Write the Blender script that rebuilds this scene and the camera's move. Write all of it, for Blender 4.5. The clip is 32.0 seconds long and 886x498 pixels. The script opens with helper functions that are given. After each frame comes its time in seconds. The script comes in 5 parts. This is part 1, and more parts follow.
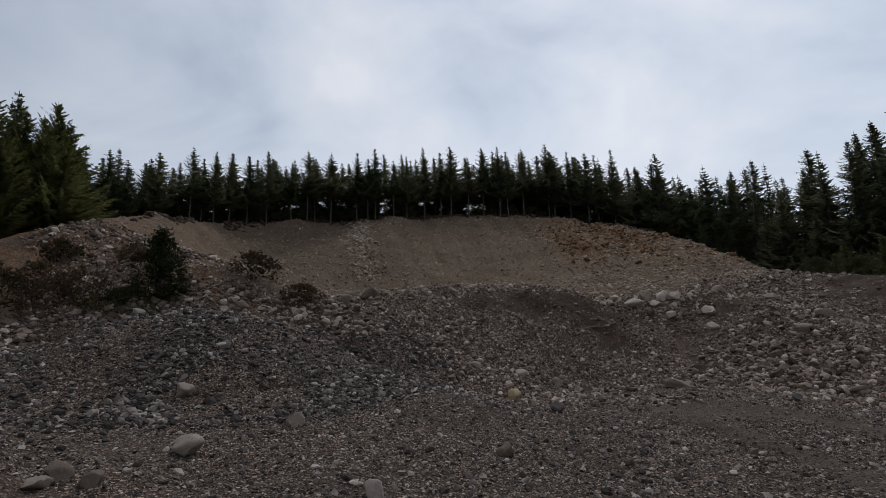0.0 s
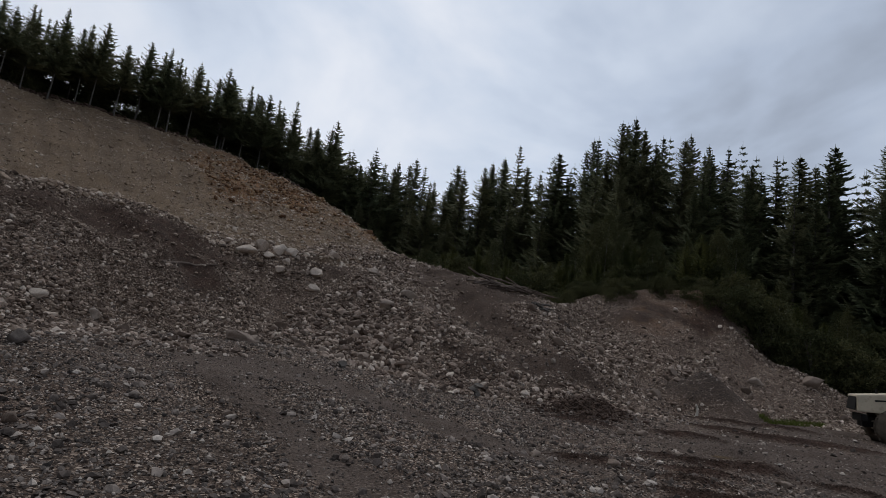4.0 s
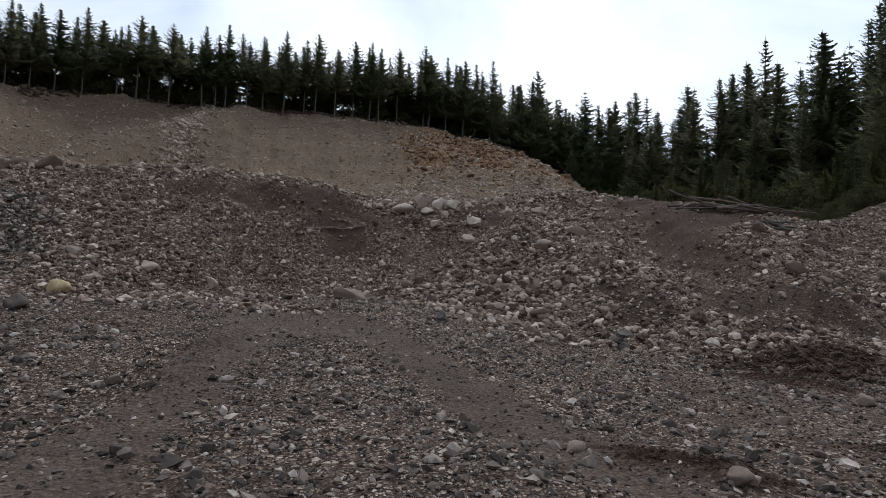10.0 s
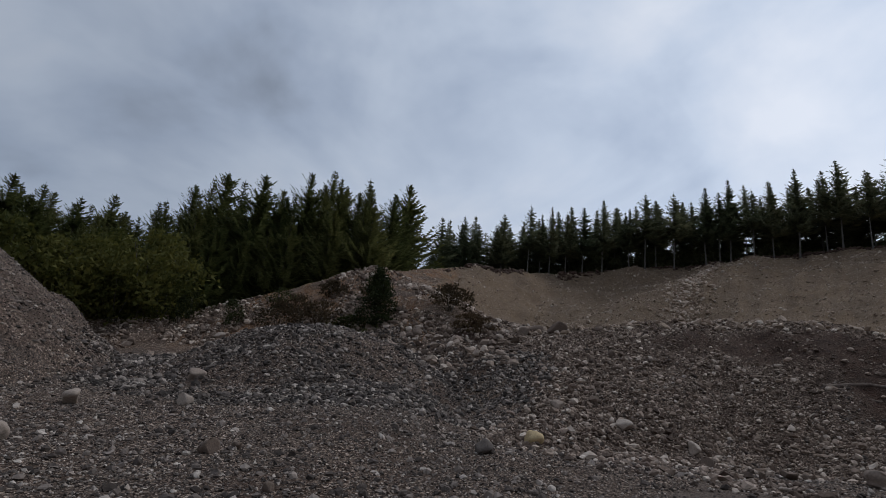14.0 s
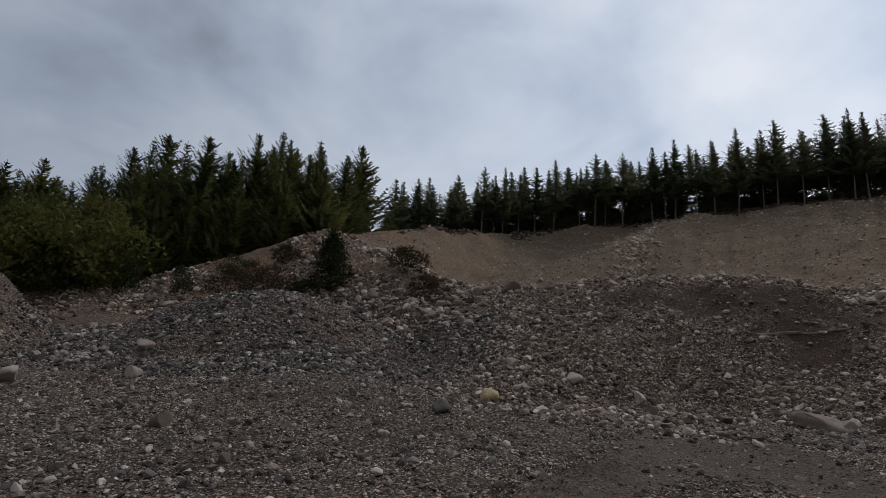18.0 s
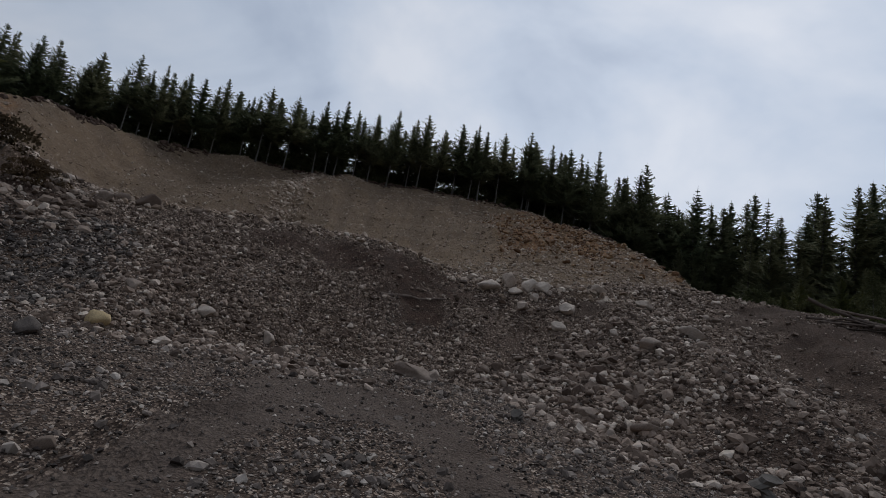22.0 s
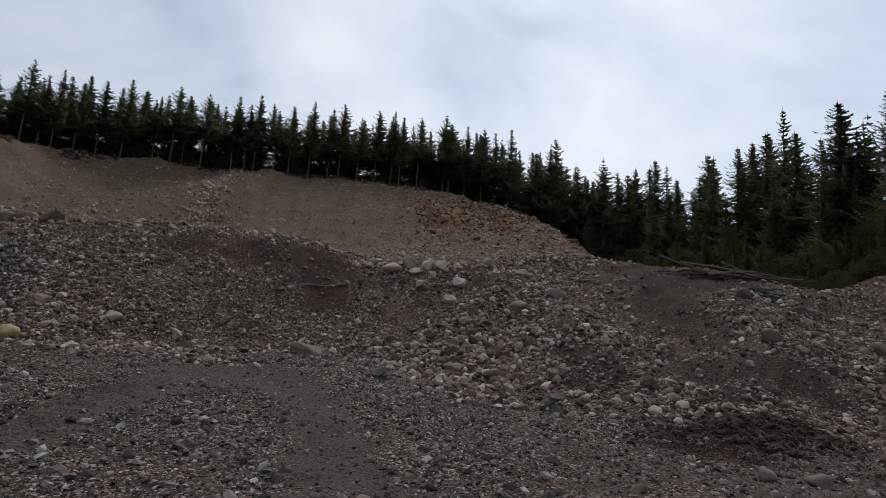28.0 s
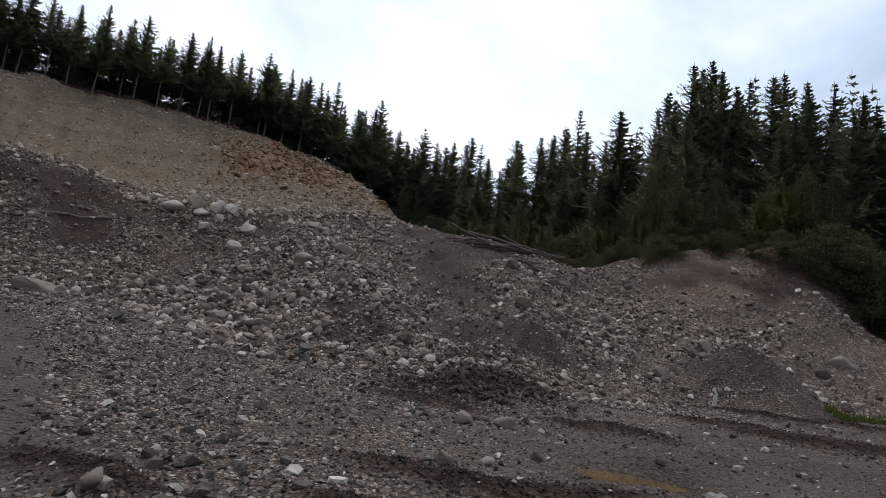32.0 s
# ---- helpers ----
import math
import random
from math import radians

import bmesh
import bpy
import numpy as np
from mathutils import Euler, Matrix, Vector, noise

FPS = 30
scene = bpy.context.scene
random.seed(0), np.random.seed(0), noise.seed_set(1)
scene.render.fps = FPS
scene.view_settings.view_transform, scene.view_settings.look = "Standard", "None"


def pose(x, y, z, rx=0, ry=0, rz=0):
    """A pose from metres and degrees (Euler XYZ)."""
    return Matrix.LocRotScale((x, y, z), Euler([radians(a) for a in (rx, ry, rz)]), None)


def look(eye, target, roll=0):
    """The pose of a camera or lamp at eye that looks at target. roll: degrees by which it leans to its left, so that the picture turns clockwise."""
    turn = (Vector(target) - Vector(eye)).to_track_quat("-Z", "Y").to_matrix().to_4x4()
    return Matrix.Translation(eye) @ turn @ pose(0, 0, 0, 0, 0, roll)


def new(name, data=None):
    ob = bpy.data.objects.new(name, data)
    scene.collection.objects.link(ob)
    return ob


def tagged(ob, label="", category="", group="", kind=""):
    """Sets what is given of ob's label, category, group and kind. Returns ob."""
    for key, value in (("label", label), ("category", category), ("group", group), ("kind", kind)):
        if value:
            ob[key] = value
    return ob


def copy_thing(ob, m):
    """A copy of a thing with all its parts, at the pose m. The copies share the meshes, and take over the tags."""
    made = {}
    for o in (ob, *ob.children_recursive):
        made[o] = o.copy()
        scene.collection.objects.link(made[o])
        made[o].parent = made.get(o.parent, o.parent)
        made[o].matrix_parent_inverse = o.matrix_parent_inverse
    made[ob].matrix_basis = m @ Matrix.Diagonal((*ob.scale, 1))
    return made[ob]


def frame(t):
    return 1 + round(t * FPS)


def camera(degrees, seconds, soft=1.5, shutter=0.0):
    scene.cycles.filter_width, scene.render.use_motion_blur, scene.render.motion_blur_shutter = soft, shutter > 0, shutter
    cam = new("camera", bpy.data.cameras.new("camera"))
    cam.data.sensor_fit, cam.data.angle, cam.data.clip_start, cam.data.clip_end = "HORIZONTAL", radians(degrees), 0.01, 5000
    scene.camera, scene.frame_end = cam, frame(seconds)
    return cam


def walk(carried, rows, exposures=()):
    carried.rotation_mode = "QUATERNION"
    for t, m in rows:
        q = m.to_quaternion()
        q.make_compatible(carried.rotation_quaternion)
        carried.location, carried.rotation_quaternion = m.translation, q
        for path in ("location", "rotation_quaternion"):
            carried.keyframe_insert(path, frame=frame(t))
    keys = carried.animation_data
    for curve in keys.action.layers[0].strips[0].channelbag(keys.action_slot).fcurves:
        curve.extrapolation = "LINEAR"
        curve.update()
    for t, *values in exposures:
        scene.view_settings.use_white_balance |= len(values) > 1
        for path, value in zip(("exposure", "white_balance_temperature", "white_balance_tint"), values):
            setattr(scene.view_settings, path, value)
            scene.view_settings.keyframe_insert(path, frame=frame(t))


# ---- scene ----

# ---------------------------------------------------------------- camera
PATH = [
    (0, (-0.601, -0.598, 2.408), (-0.551, 1.360, 2.813), -1.83),
    (0.5, (-0.066, -0.394, 2.355), (0.118, 1.562, 2.734), -0.74),
    (1, (0.269, -0.185, 2.343), (0.656, 1.755, 2.640), -0.00),
    (1.5, (0.835, 0.417, 2.307), (1.424, 2.306, 2.593), 1.30),
    (2, (1.391, 0.413, 2.319), (2.132, 2.250, 2.599), 3.11),
    (2.5, (1.801, 0.546, 2.391), (2.618, 2.352, 2.657), 4.85),
    (3, (2.049, 0.926, 2.439), (2.965, 2.680, 2.729), 6.12),
    (3.5, (2.575, 1.073, 2.324), (3.609, 2.757, 2.635), 7.48),
    (5.5, (5.637, 2.074, 1.994), (6.941, 3.567, 2.265), 5.90),
    (6, (6.253, 2.363, 1.964), (7.623, 3.799, 2.211), 6.13),
    (6.5, (7.049, 2.469, 1.906), (8.576, 3.728, 2.194), 4.79),
    (7, (7.502, 2.591, 1.866), (8.978, 3.907, 2.168), 5.37),
    (7.5, (7.849, 2.815, 1.825), (9.230, 4.227, 2.137), 4.86),
    (8, (8.276, 2.832, 1.785), (9.504, 4.384, 2.076), 4.16),
    (8.5, (8.598, 2.971, 1.828), (9.649, 4.653, 2.085), 3.45),
    (9, (8.778, 3.359, 1.819), (9.659, 5.141, 2.034), 3.41),
    (9.5, (9.327, 3.657, 1.761), (9.945, 5.551, 1.930), 3.17),
    (10, (9.662, 3.890, 1.769), (9.984, 5.860, 1.887), 2.40),
    (10.5, (9.863, 4.540, 1.680), (10.058, 6.529, 1.766), 2.07),
    (11, (9.938, 5.268, 1.624), (9.913, 7.265, 1.726), 2.09),
    (11.5, (9.998, 5.766, 1.588), (9.703, 7.739, 1.722), 2.27),
    (12, (10.074, 6.061, 1.575), (9.686, 8.010, 1.799), 3.50),
    (12.5, (10.174, 6.239, 1.623), (9.671, 8.147, 1.948), 5.15),
    (13, (10.477, 6.012, 1.700), (9.583, 7.750, 2.122), 4.55),
    (13.5, (10.807, 6.016, 1.733), (9.544, 7.489, 2.220), 5.05),
    (14, (10.714, 6.044, 1.687), (9.391, 7.435, 2.248), 6.44),
    (14.5, (10.641, 6.064, 1.660), (9.272, 7.406, 2.232), 7.21),
    (15, (10.656, 6.086, 1.627), (9.224, 7.362, 2.192), 7.27),
    (15.5, (10.655, 6.106, 1.597), (9.169, 7.326, 2.148), 6.92),
    (17.5, (10.831, 5.936, 1.732), (9.382, 7.232, 2.203), 4.35),
    (18, (10.692, 6.079, 1.763), (9.483, 7.611, 2.201), 4.09),
    (18.5, (10.441, 6.286, 1.704), (9.602, 8.054, 2.116), 4.36),
    (19, (10.268, 6.530, 1.646), (9.637, 8.390, 2.023), 6.71),
    (19.5, (10.342, 6.558, 1.602), (9.784, 8.426, 2.048), 7.19),
    (20, (10.474, 6.603, 1.591), (10.116, 8.503, 2.104), 7.06),
    (20.5, (10.606, 6.713, 1.721), (10.652, 8.659, 2.179), 7.73),
    (21, (10.652, 6.684, 1.743), (10.969, 8.609, 2.180), 7.64),
    (21.5, (10.465, 6.629, 1.748), (10.739, 8.566, 2.163), 9.58),
    (22, (10.139, 6.407, 1.723), (10.100, 8.369, 2.110), 10.26),
    (22.5, (10.219, 6.156, 1.689), (9.968, 8.101, 2.083), 7.33),
    (23, (10.617, 5.794, 1.618), (10.057, 7.673, 2.014), 4.09),
    (23.5, (10.979, 5.184, 1.727), (10.047, 6.905, 2.137), 1.44),
    (24, (11.367, 4.587, 1.745), (10.114, 6.086, 2.175), 0.75),
    (24.5, (11.764, 4.100, 1.758), (10.387, 5.473, 2.224), 0.79),
    (26.5, (11.296, 4.478, 1.600), (10.702, 6.343, 2.012), 1.89),
    (27, (11.410, 4.390, 1.646), (11.089, 6.329, 2.018), 3.32),
    (27.5, (11.926, 4.018, 1.606), (11.859, 5.989, 1.939), 3.80),
    (28, (12.137, 3.608, 1.674), (12.322, 5.569, 2.021), 4.16),
    (28.5, (11.924, 3.331, 1.678), (12.341, 5.264, 1.978), 5.56),
    (29, (11.821, 3.379, 1.635), (12.470, 5.260, 1.837), 8.36),
    (29.5, (12.106, 3.327, 1.624), (12.902, 5.147, 1.850), 7.34),
    (30, (12.592, 3.039, 1.627), (13.425, 4.834, 1.920), 5.21),
    (30.5, (13.059, 3.023, 1.596), (14.035, 4.750, 1.848), 5.85),
    (31, (13.454, 3.151, 1.580), (14.545, 4.810, 1.818), 6.80),
    (31.5, (13.557, 3.307, 1.620), (14.648, 4.962, 1.888), 8.18),
    (32, (13.489, 3.472, 1.615), (14.310, 5.276, 1.882), 7.30),
]

cam = camera(78.2, 32.0, soft=0.9)
walk(cam, [(t, look(eye, target, roll)) for t, eye, target, roll in PATH],
     exposures=[(t, stops, kelvin, 10) for t, stops, kelvin in ((0, -0.24, 6500), (1, -0.3, 6500), (2, -0.24, 6500), (3, -0.2, 6500), (6, -0.12, 6500), (7, 0.05, 6500), (8, 0.05, 6500), (9, -0.08, 6500), (10, 0.42, 6350), (11, 0.5, 6300), (12, 0.44, 6350), (12.5, 0.18, 6400), (13.2, -0.03, 6250), (15, -0.2, 6250), (18, -0.15, 6450), (20, -0.27, 6450), (21, -0.4, 6400), (22, -0.36, 6350), (24.5, -0.3, 6300), (27, -0.25, 6450), (28, -0.05, 6450), (29, -0.08, 6450), (30, 0.2, 6300), (31, 0.3, 6300), (32, 0.45, 6300))])

# ---------------------------------------------------------------- sky and light
SUN_UP, SUN_TURN = radians(48), radians(12)
world = bpy.data.worlds.new("sky")
scene.world = world
world.use_nodes = True
wn, wl = world.node_tree.nodes, world.node_tree.links
wn.clear()


def wnode(kind, **values):
    n = wn.new(kind)
    for key, value in values.items():
        n.inputs[key].default_value = value
    return n


sky = wn.new("ShaderNodeTexSky")
sky.sky_type, sky.sun_disc, sky.sun_elevation, sky.sun_rotation = "NISHITA", False, SUN_UP, SUN_TURN
sky_gain = wnode("ShaderNodeMixRGB", Fac=1.0)
sky_gain.blend_type = "MULTIPLY"
sky_gain.inputs[2].default_value = (0.1, 0.1, 0.1, 1)
wl.new(sky.outputs[0], sky_gain.inputs[1])
coords = wn.new("ShaderNodeTexCoord")
flat_map = wn.new("ShaderNodeMapping")
flat_map.inputs["Scale"].default_value = (1.0, 1.0, 1.7)
wl.new(coords.outputs["Generated"], flat_map.inputs[0])
cloud_big = wnode("ShaderNodeTexNoise", Scale=1.7, Detail=5.0, Roughness=0.52, Distortion=0.5)
cloud_small = wnode("ShaderNodeTexNoise", Scale=4.6, Detail=6.0, Roughness=0.5, Distortion=0.35)
for n in (cloud_big, cloud_small):
    wl.new(flat_map.outputs[0], n.inputs["Vector"])
cloud_mix = wnode("ShaderNodeMixRGB", Fac=0.22)
wl.new(cloud_big.outputs[0], cloud_mix.inputs[1])
wl.new(cloud_small.outputs[0], cloud_mix.inputs[2])
cloud_ramp = wn.new("ShaderNodeValToRGB")
ramp = cloud_ramp.color_ramp
ramp.elements[0].position, ramp.elements[0].color = 0.34, (0.36, 0.41, 0.50, 1)
ramp.elements[1].position, ramp.elements[1].color = 0.66, (0.86, 0.90, 0.98, 1)
for at, c in ((0.44, (0.52, 0.60, 0.74, 1)), (0.53, (0.66, 0.74, 0.87, 1))):
    ramp.elements.new(at).color = c
wl.new(cloud_mix.outputs[0], cloud_ramp.inputs[0])
# the cloud cover is brighter towards the hidden sun and darker to the west
toward = wnode("ShaderNodeVectorMath")
toward.operation = "DOT_PRODUCT"
toward.inputs[1].default_value = (0.46, 0.84, 0.28)
wl.new(coords.outputs["Generated"], toward.inputs[0])
glow = wn.new("ShaderNodeMapRange")
for key, value in (("From Min", -0.1), ("From Max", 0.95), ("To Min", 0.60), ("To Max", 1.06)):
    glow.inputs[key].default_value = value
wl.new(toward.outputs["Value"], glow.inputs[0])
lit = wnode("ShaderNodeMixRGB", Fac=1.0)
lit.blend_type = "MULTIPLY"
wl.new(cloud_ramp.outputs[0], lit.inputs[1])
wl.new(glow.outputs[0], lit.inputs[2])
cover = wnode("ShaderNodeMixRGB", Fac=0.94)
wl.new(sky_gain.outputs[0], cover.inputs[1])
wl.new(lit.outputs[0], cover.inputs[2])
back = wnode("ShaderNodeBackground", Strength=1.0)
wl.new(cover.outputs[0], back.inputs[0])
wl.new(back.outputs[0], wn.new("ShaderNodeOutputWorld").inputs[0])

sun_data = bpy.data.lights.new("sun", "SUN")
sun_data.energy, sun_data.angle, sun_data.color = 0.9, radians(14), (1.0, 0.95, 0.88)
sun = new("sun", sun_data)
sun.matrix_world = look((20, 60, 80), (9, 5, 0))

# ---------------------------------------------------------------- materials


def material(name, build, rough=0.9, spec=0.25):
    m = bpy.data.materials.new(name)
    m.use_nodes = True
    nt = m.node_tree
    b = nt.nodes["Principled BSDF"]
    b.inputs["Roughness"].default_value = rough
    b.inputs["Specular IOR Level"].default_value = spec
    build(nt, b)
    return m


def place(nt):
    c = nt.nodes.new("ShaderNodeTexCoord")
    return c.outputs["Object"]


def noise_node(nt, scale, detail=4.0, rough=0.55, vector=None):
    n = nt.nodes.new("ShaderNodeTexNoise")
    n.inputs["Scale"].default_value, n.inputs["Detail"].default_value, n.inputs["Roughness"].default_value = scale, detail, rough
    if vector:
        nt.links.new(vector, n.inputs["Vector"])
    return n.outputs[0]


def ramp_node(nt, fac, stops):
    r = nt.nodes.new("ShaderNodeValToRGB")
    while len(r.color_ramp.elements) < len(stops):
        r.color_ramp.elements.new(0.5)
    for e, (at, c) in zip(r.color_ramp.elements, stops):
        e.position, e.color = at, (*c, 1)
    nt.links.new(fac, r.inputs[0])
    return r.outputs[0]


def mix_node(nt, a, b, fac, blend="MIX"):
    m = nt.nodes.new("ShaderNodeMixRGB")
    m.blend_type = blend
    for sock, v in ((m.inputs[1], a), (m.inputs[2], b), (m.inputs[0], fac)):
        if isinstance(v, (int, float)):
            sock.default_value = v if sock.type == "VALUE" else (v, v, v, 1)
        elif isinstance(v, tuple):
            sock.default_value = (*v, 1)
        else:
            nt.links.new(v, sock)
    return m.outputs[0]


def bump_node(nt, b, height, strength=0.5, distance=0.02):
    n = nt.nodes.new("ShaderNodeBump")
    n.inputs["Strength"].default_value, n.inputs["Distance"].default_value = strength, distance
    nt.links.new(height, n.inputs["Height"])
    nt.links.new(n.outputs[0], b.inputs["Normal"])


def attr(nt, name):
    a = nt.nodes.new("ShaderNodeAttribute")
    a.attribute_name = name
    return a.outputs["Fac"]


def island(nt):
    return nt.nodes.new("ShaderNodeNewGeometry").outputs["Random Per Island"]


def object_random(nt):
    return nt.nodes.new("ShaderNodeObjectInfo").outputs["Random"]


def pebbles(nt, v, c, scale, reach, share, tones, amount):
    """Pale stones bedded in the soil: rounded cells, only a share of them stone."""
    vor = nt.nodes.new("ShaderNodeTexVoronoi")
    vor.inputs["Scale"].default_value = scale
    nt.links.new(v, vor.inputs["Vector"])
    split = nt.nodes.new("ShaderNodeSeparateColor")
    nt.links.new(vor.outputs["Color"], split.inputs[0])
    inside = ramp_node(nt, vor.outputs["Distance"], [(reach - 0.06, (1, 1, 1)), (reach, (0, 0, 0))])
    chosen = ramp_node(nt, split.outputs[0], [(share - 0.02, (1, 1, 1)), (share, (0, 0, 0))])
    mask = mix_node(nt, mix_node(nt, inside, chosen, 1.0, "MULTIPLY"), amount, 1.0, "MULTIPLY")
    return mix_node(nt, c, ramp_node(nt, split.outputs[1], tones), mask), vor.outputs["Distance"]


def ground_build(nt, b):
    v = place(nt)
    bent = nt.nodes.new("ShaderNodeMixRGB")
    bent.blend_type = "ADD"
    bent.inputs[0].default_value = 0.035
    warp = nt.nodes.new("ShaderNodeTexNoise")
    warp.inputs["Scale"].default_value = 9
    nt.links.new(v, warp.inputs["Vector"])
    nt.links.new(v, bent.inputs[1])
    nt.links.new(warp.outputs["Color"], bent.inputs[2])
    vb = bent.outputs[0]
    wide, mid, fine = noise_node(nt, 0.22, 5, vector=v), noise_node(nt, 2.3, 5, vector=v), noise_node(nt, 22, 6, 0.7, v)
    grain = ramp_node(nt, fine, [(0.32, (0.35, 0.35, 0.35)), (0.68, (1.55, 1.55, 1.55))])
    brown = ramp_node(nt, mid, [(0.3, (0.050, 0.029, 0.020)), (0.55, (0.078, 0.047, 0.033)), (0.8, (0.116, 0.075, 0.053))])
    grey = ramp_node(nt, mid, [(0.3, (0.036, 0.028, 0.023)), (0.7, (0.075, 0.058, 0.049))])
    sand = ramp_node(nt, mid, [(0.3, (0.150, 0.099, 0.058)), (0.7, (0.235, 0.163, 0.100))])
    rust = ramp_node(nt, mid, [(0.35, (0.15, 0.062, 0.022)), (0.65, (0.30, 0.150, 0.058))])
    soil = ramp_node(nt, mid, [(0.35, (0.029, 0.015, 0.010)), (0.65, (0.060, 0.031, 0.021))])
    dirt = ramp_node(nt, noise_node(nt, 0.8, 6, 0.6, v), [(0.3, (0.078, 0.057, 0.046)), (0.7, (0.142, 0.108, 0.088))])
    pinkish = ramp_node(nt, mid, [(0.3, (0.085, 0.057, 0.043)), (0.7, (0.170, 0.122, 0.096))])
    wash = ramp_node(nt, mid, [(0.3, (0.105, 0.071, 0.044)), (0.7, (0.165, 0.117, 0.074))])
    fines = ramp_node(nt, noise_node(nt, 1.1, 5, 0.6, v), [(0.3, (0.048, 0.031, 0.023)), (0.7, (0.090, 0.060, 0.045))])
    moss = ramp_node(nt, mid, [(0.35, (0.030, 0.034, 0.016)), (0.65, (0.065, 0.062, 0.032))])
    c = mix_node(nt, brown, grey, ramp_node(nt, wide, [(0.40, (0, 0, 0)), (0.62, (0.4, 0.4, 0.4))]))
    for name, col in (("pale", pinkish), ("gravel", grey), ("bare", fines), ("dirt", dirt), ("sand", sand), ("rust", rust), ("wash", wash), ("soil", soil), ("moss", moss)):
        c = mix_node(nt, c, col, attr(nt, name))
    c = mix_node(nt, c, grain, 0.85, "MULTIPLY")
    # bedded stones of three sizes, in drifts, hardly any where the soil is bare
    drift = ramp_node(nt, noise_node(nt, 0.55, 4, 0.6, v), [(0.36, (0.4, 0.4, 0.4)), (0.56, (1, 1, 1))])
    bare = mix_node(nt, 1.0, 0.12, attr(nt, "dirt"))
    bare = mix_node(nt, bare, 0.10, attr(nt, "soil"))
    bare = mix_node(nt, bare, 0.15, attr(nt, "bare"))
    bare = mix_node(nt, bare, 0.35, attr(nt, "cone"))
    bare = mix_node(nt, bare, 0.45, attr(nt, "sand"))
    amount = mix_node(nt, drift, bare, 1.0, "MULTIPLY")
    warm = [(0.0, (0.035, 0.023, 0.017)), (0.35, (0.095, 0.066, 0.049)), (0.65, (0.205, 0.148, 0.113)), (0.88, (0.38, 0.29, 0.225)), (1.0, (0.62, 0.51, 0.42))]
    c, d1 = pebbles(nt, vb, c, 34, 0.56, 0.95, warm, amount)
    c, d2 = pebbles(nt, vb, c, 16, 0.52, 0.72, warm, amount)
    c, d3 = pebbles(nt, vb, c, 8.5, 0.42, 0.24, warm, amount)
    nt.links.new(c, b.inputs["Base Color"])
    h = mix_node(nt, mix_node(nt, fine, d1, 0.4), d2, 0.5)
    bump_node(nt, b, h, 1.0, 0.09)


GROUND = material("gravel_ground", ground_build, 0.95, 0.15)


def stone_build(stops, dust=(0.15, 0.12, 0.10), per_object=False):
    def build(nt, b):
        v = place(nt)
        c = ramp_node(nt, object_random(nt) if per_object else island(nt), stops)
        c = mix_node(nt, c, ramp_node(nt, noise_node(nt, 9, 5, 0.65, v), [(0.3, (0.6, 0.6, 0.6)), (0.7, (1.2, 1.2, 1.2))]), 0.8, "MULTIPLY")
        c = mix_node(nt, c, dust, ramp_node(nt, noise_node(nt, 2.5, 3, 0.5, v), [(0.5, (0, 0, 0)), (0.75, (0.35, 0.35, 0.35))]))
        nt.links.new(c, b.inputs["Base Color"])
        bump_node(nt, b, noise_node(nt, 30, 5, 0.7, v), 0.4, 0.02)
    return build


COBBLE = material("cobble_stone", stone_build([(0.0, (0.060, 0.040, 0.029)), (0.25, (0.125, 0.087, 0.064)), (0.55, (0.220, 0.160, 0.121)), (0.82, (0.39, 0.298, 0.232)), (1.0, (0.68, 0.57, 0.47))], (0.12, 0.086, 0.066)), 0.85)
MOUND_COBBLE = material("buff_cobble_stone", stone_build([(0.0, (0.065, 0.044, 0.032)), (0.25, (0.140, 0.099, 0.074)), (0.55, (0.245, 0.182, 0.140)), (0.82, (0.43, 0.335, 0.265)), (1.0, (0.72, 0.61, 0.51))], (0.15, 0.108, 0.083)), 0.85)
PINK_COBBLE = material("pinkish_cobble_stone", stone_build([(0.0, (0.060, 0.040, 0.030)), (0.25, (0.140, 0.098, 0.074)), (0.55, (0.245, 0.180, 0.139)), (0.82, (0.42, 0.325, 0.258)), (1.0, (0.72, 0.61, 0.51))], (0.16, 0.108, 0.078)), 0.85)
DARK_STONE = material("dark_gravel_stone", stone_build([(0.0, (0.032, 0.025, 0.021)), (0.35, (0.070, 0.056, 0.047)), (0.65, (0.138, 0.111, 0.094)), (0.9, (0.32, 0.264, 0.222)), (1.0, (0.62, 0.53, 0.45))], (0.07, 0.058, 0.052)), 0.8)
GREY_STONE = material("grey_pebble_stone", stone_build([(0.0, (0.045, 0.034, 0.028)), (0.3, (0.105, 0.083, 0.070)), (0.6, (0.190, 0.152, 0.128)), (0.85, (0.35, 0.288, 0.243)), (1.0, (0.66, 0.57, 0.49))], (0.085, 0.067, 0.057)), 0.85)
RUST_STONE = material("rusty_brown_stone", stone_build([(0.0, (0.07, 0.034, 0.016)), (0.4, (0.17, 0.088, 0.042)), (0.75, (0.29, 0.175, 0.092)), (1.0, (0.42, 0.31, 0.20))], (0.16, 0.085, 0.040)), 0.9)
SAND_STONE = material("pale_sandy_stone", stone_build([(0.0, (0.20, 0.140, 0.098)), (0.4, (0.33, 0.245, 0.180)), (0.8, (0.46, 0.365, 0.285)), (1.0, (0.60, 0.51, 0.42))], (0.22, 0.165, 0.115)), 0.9)
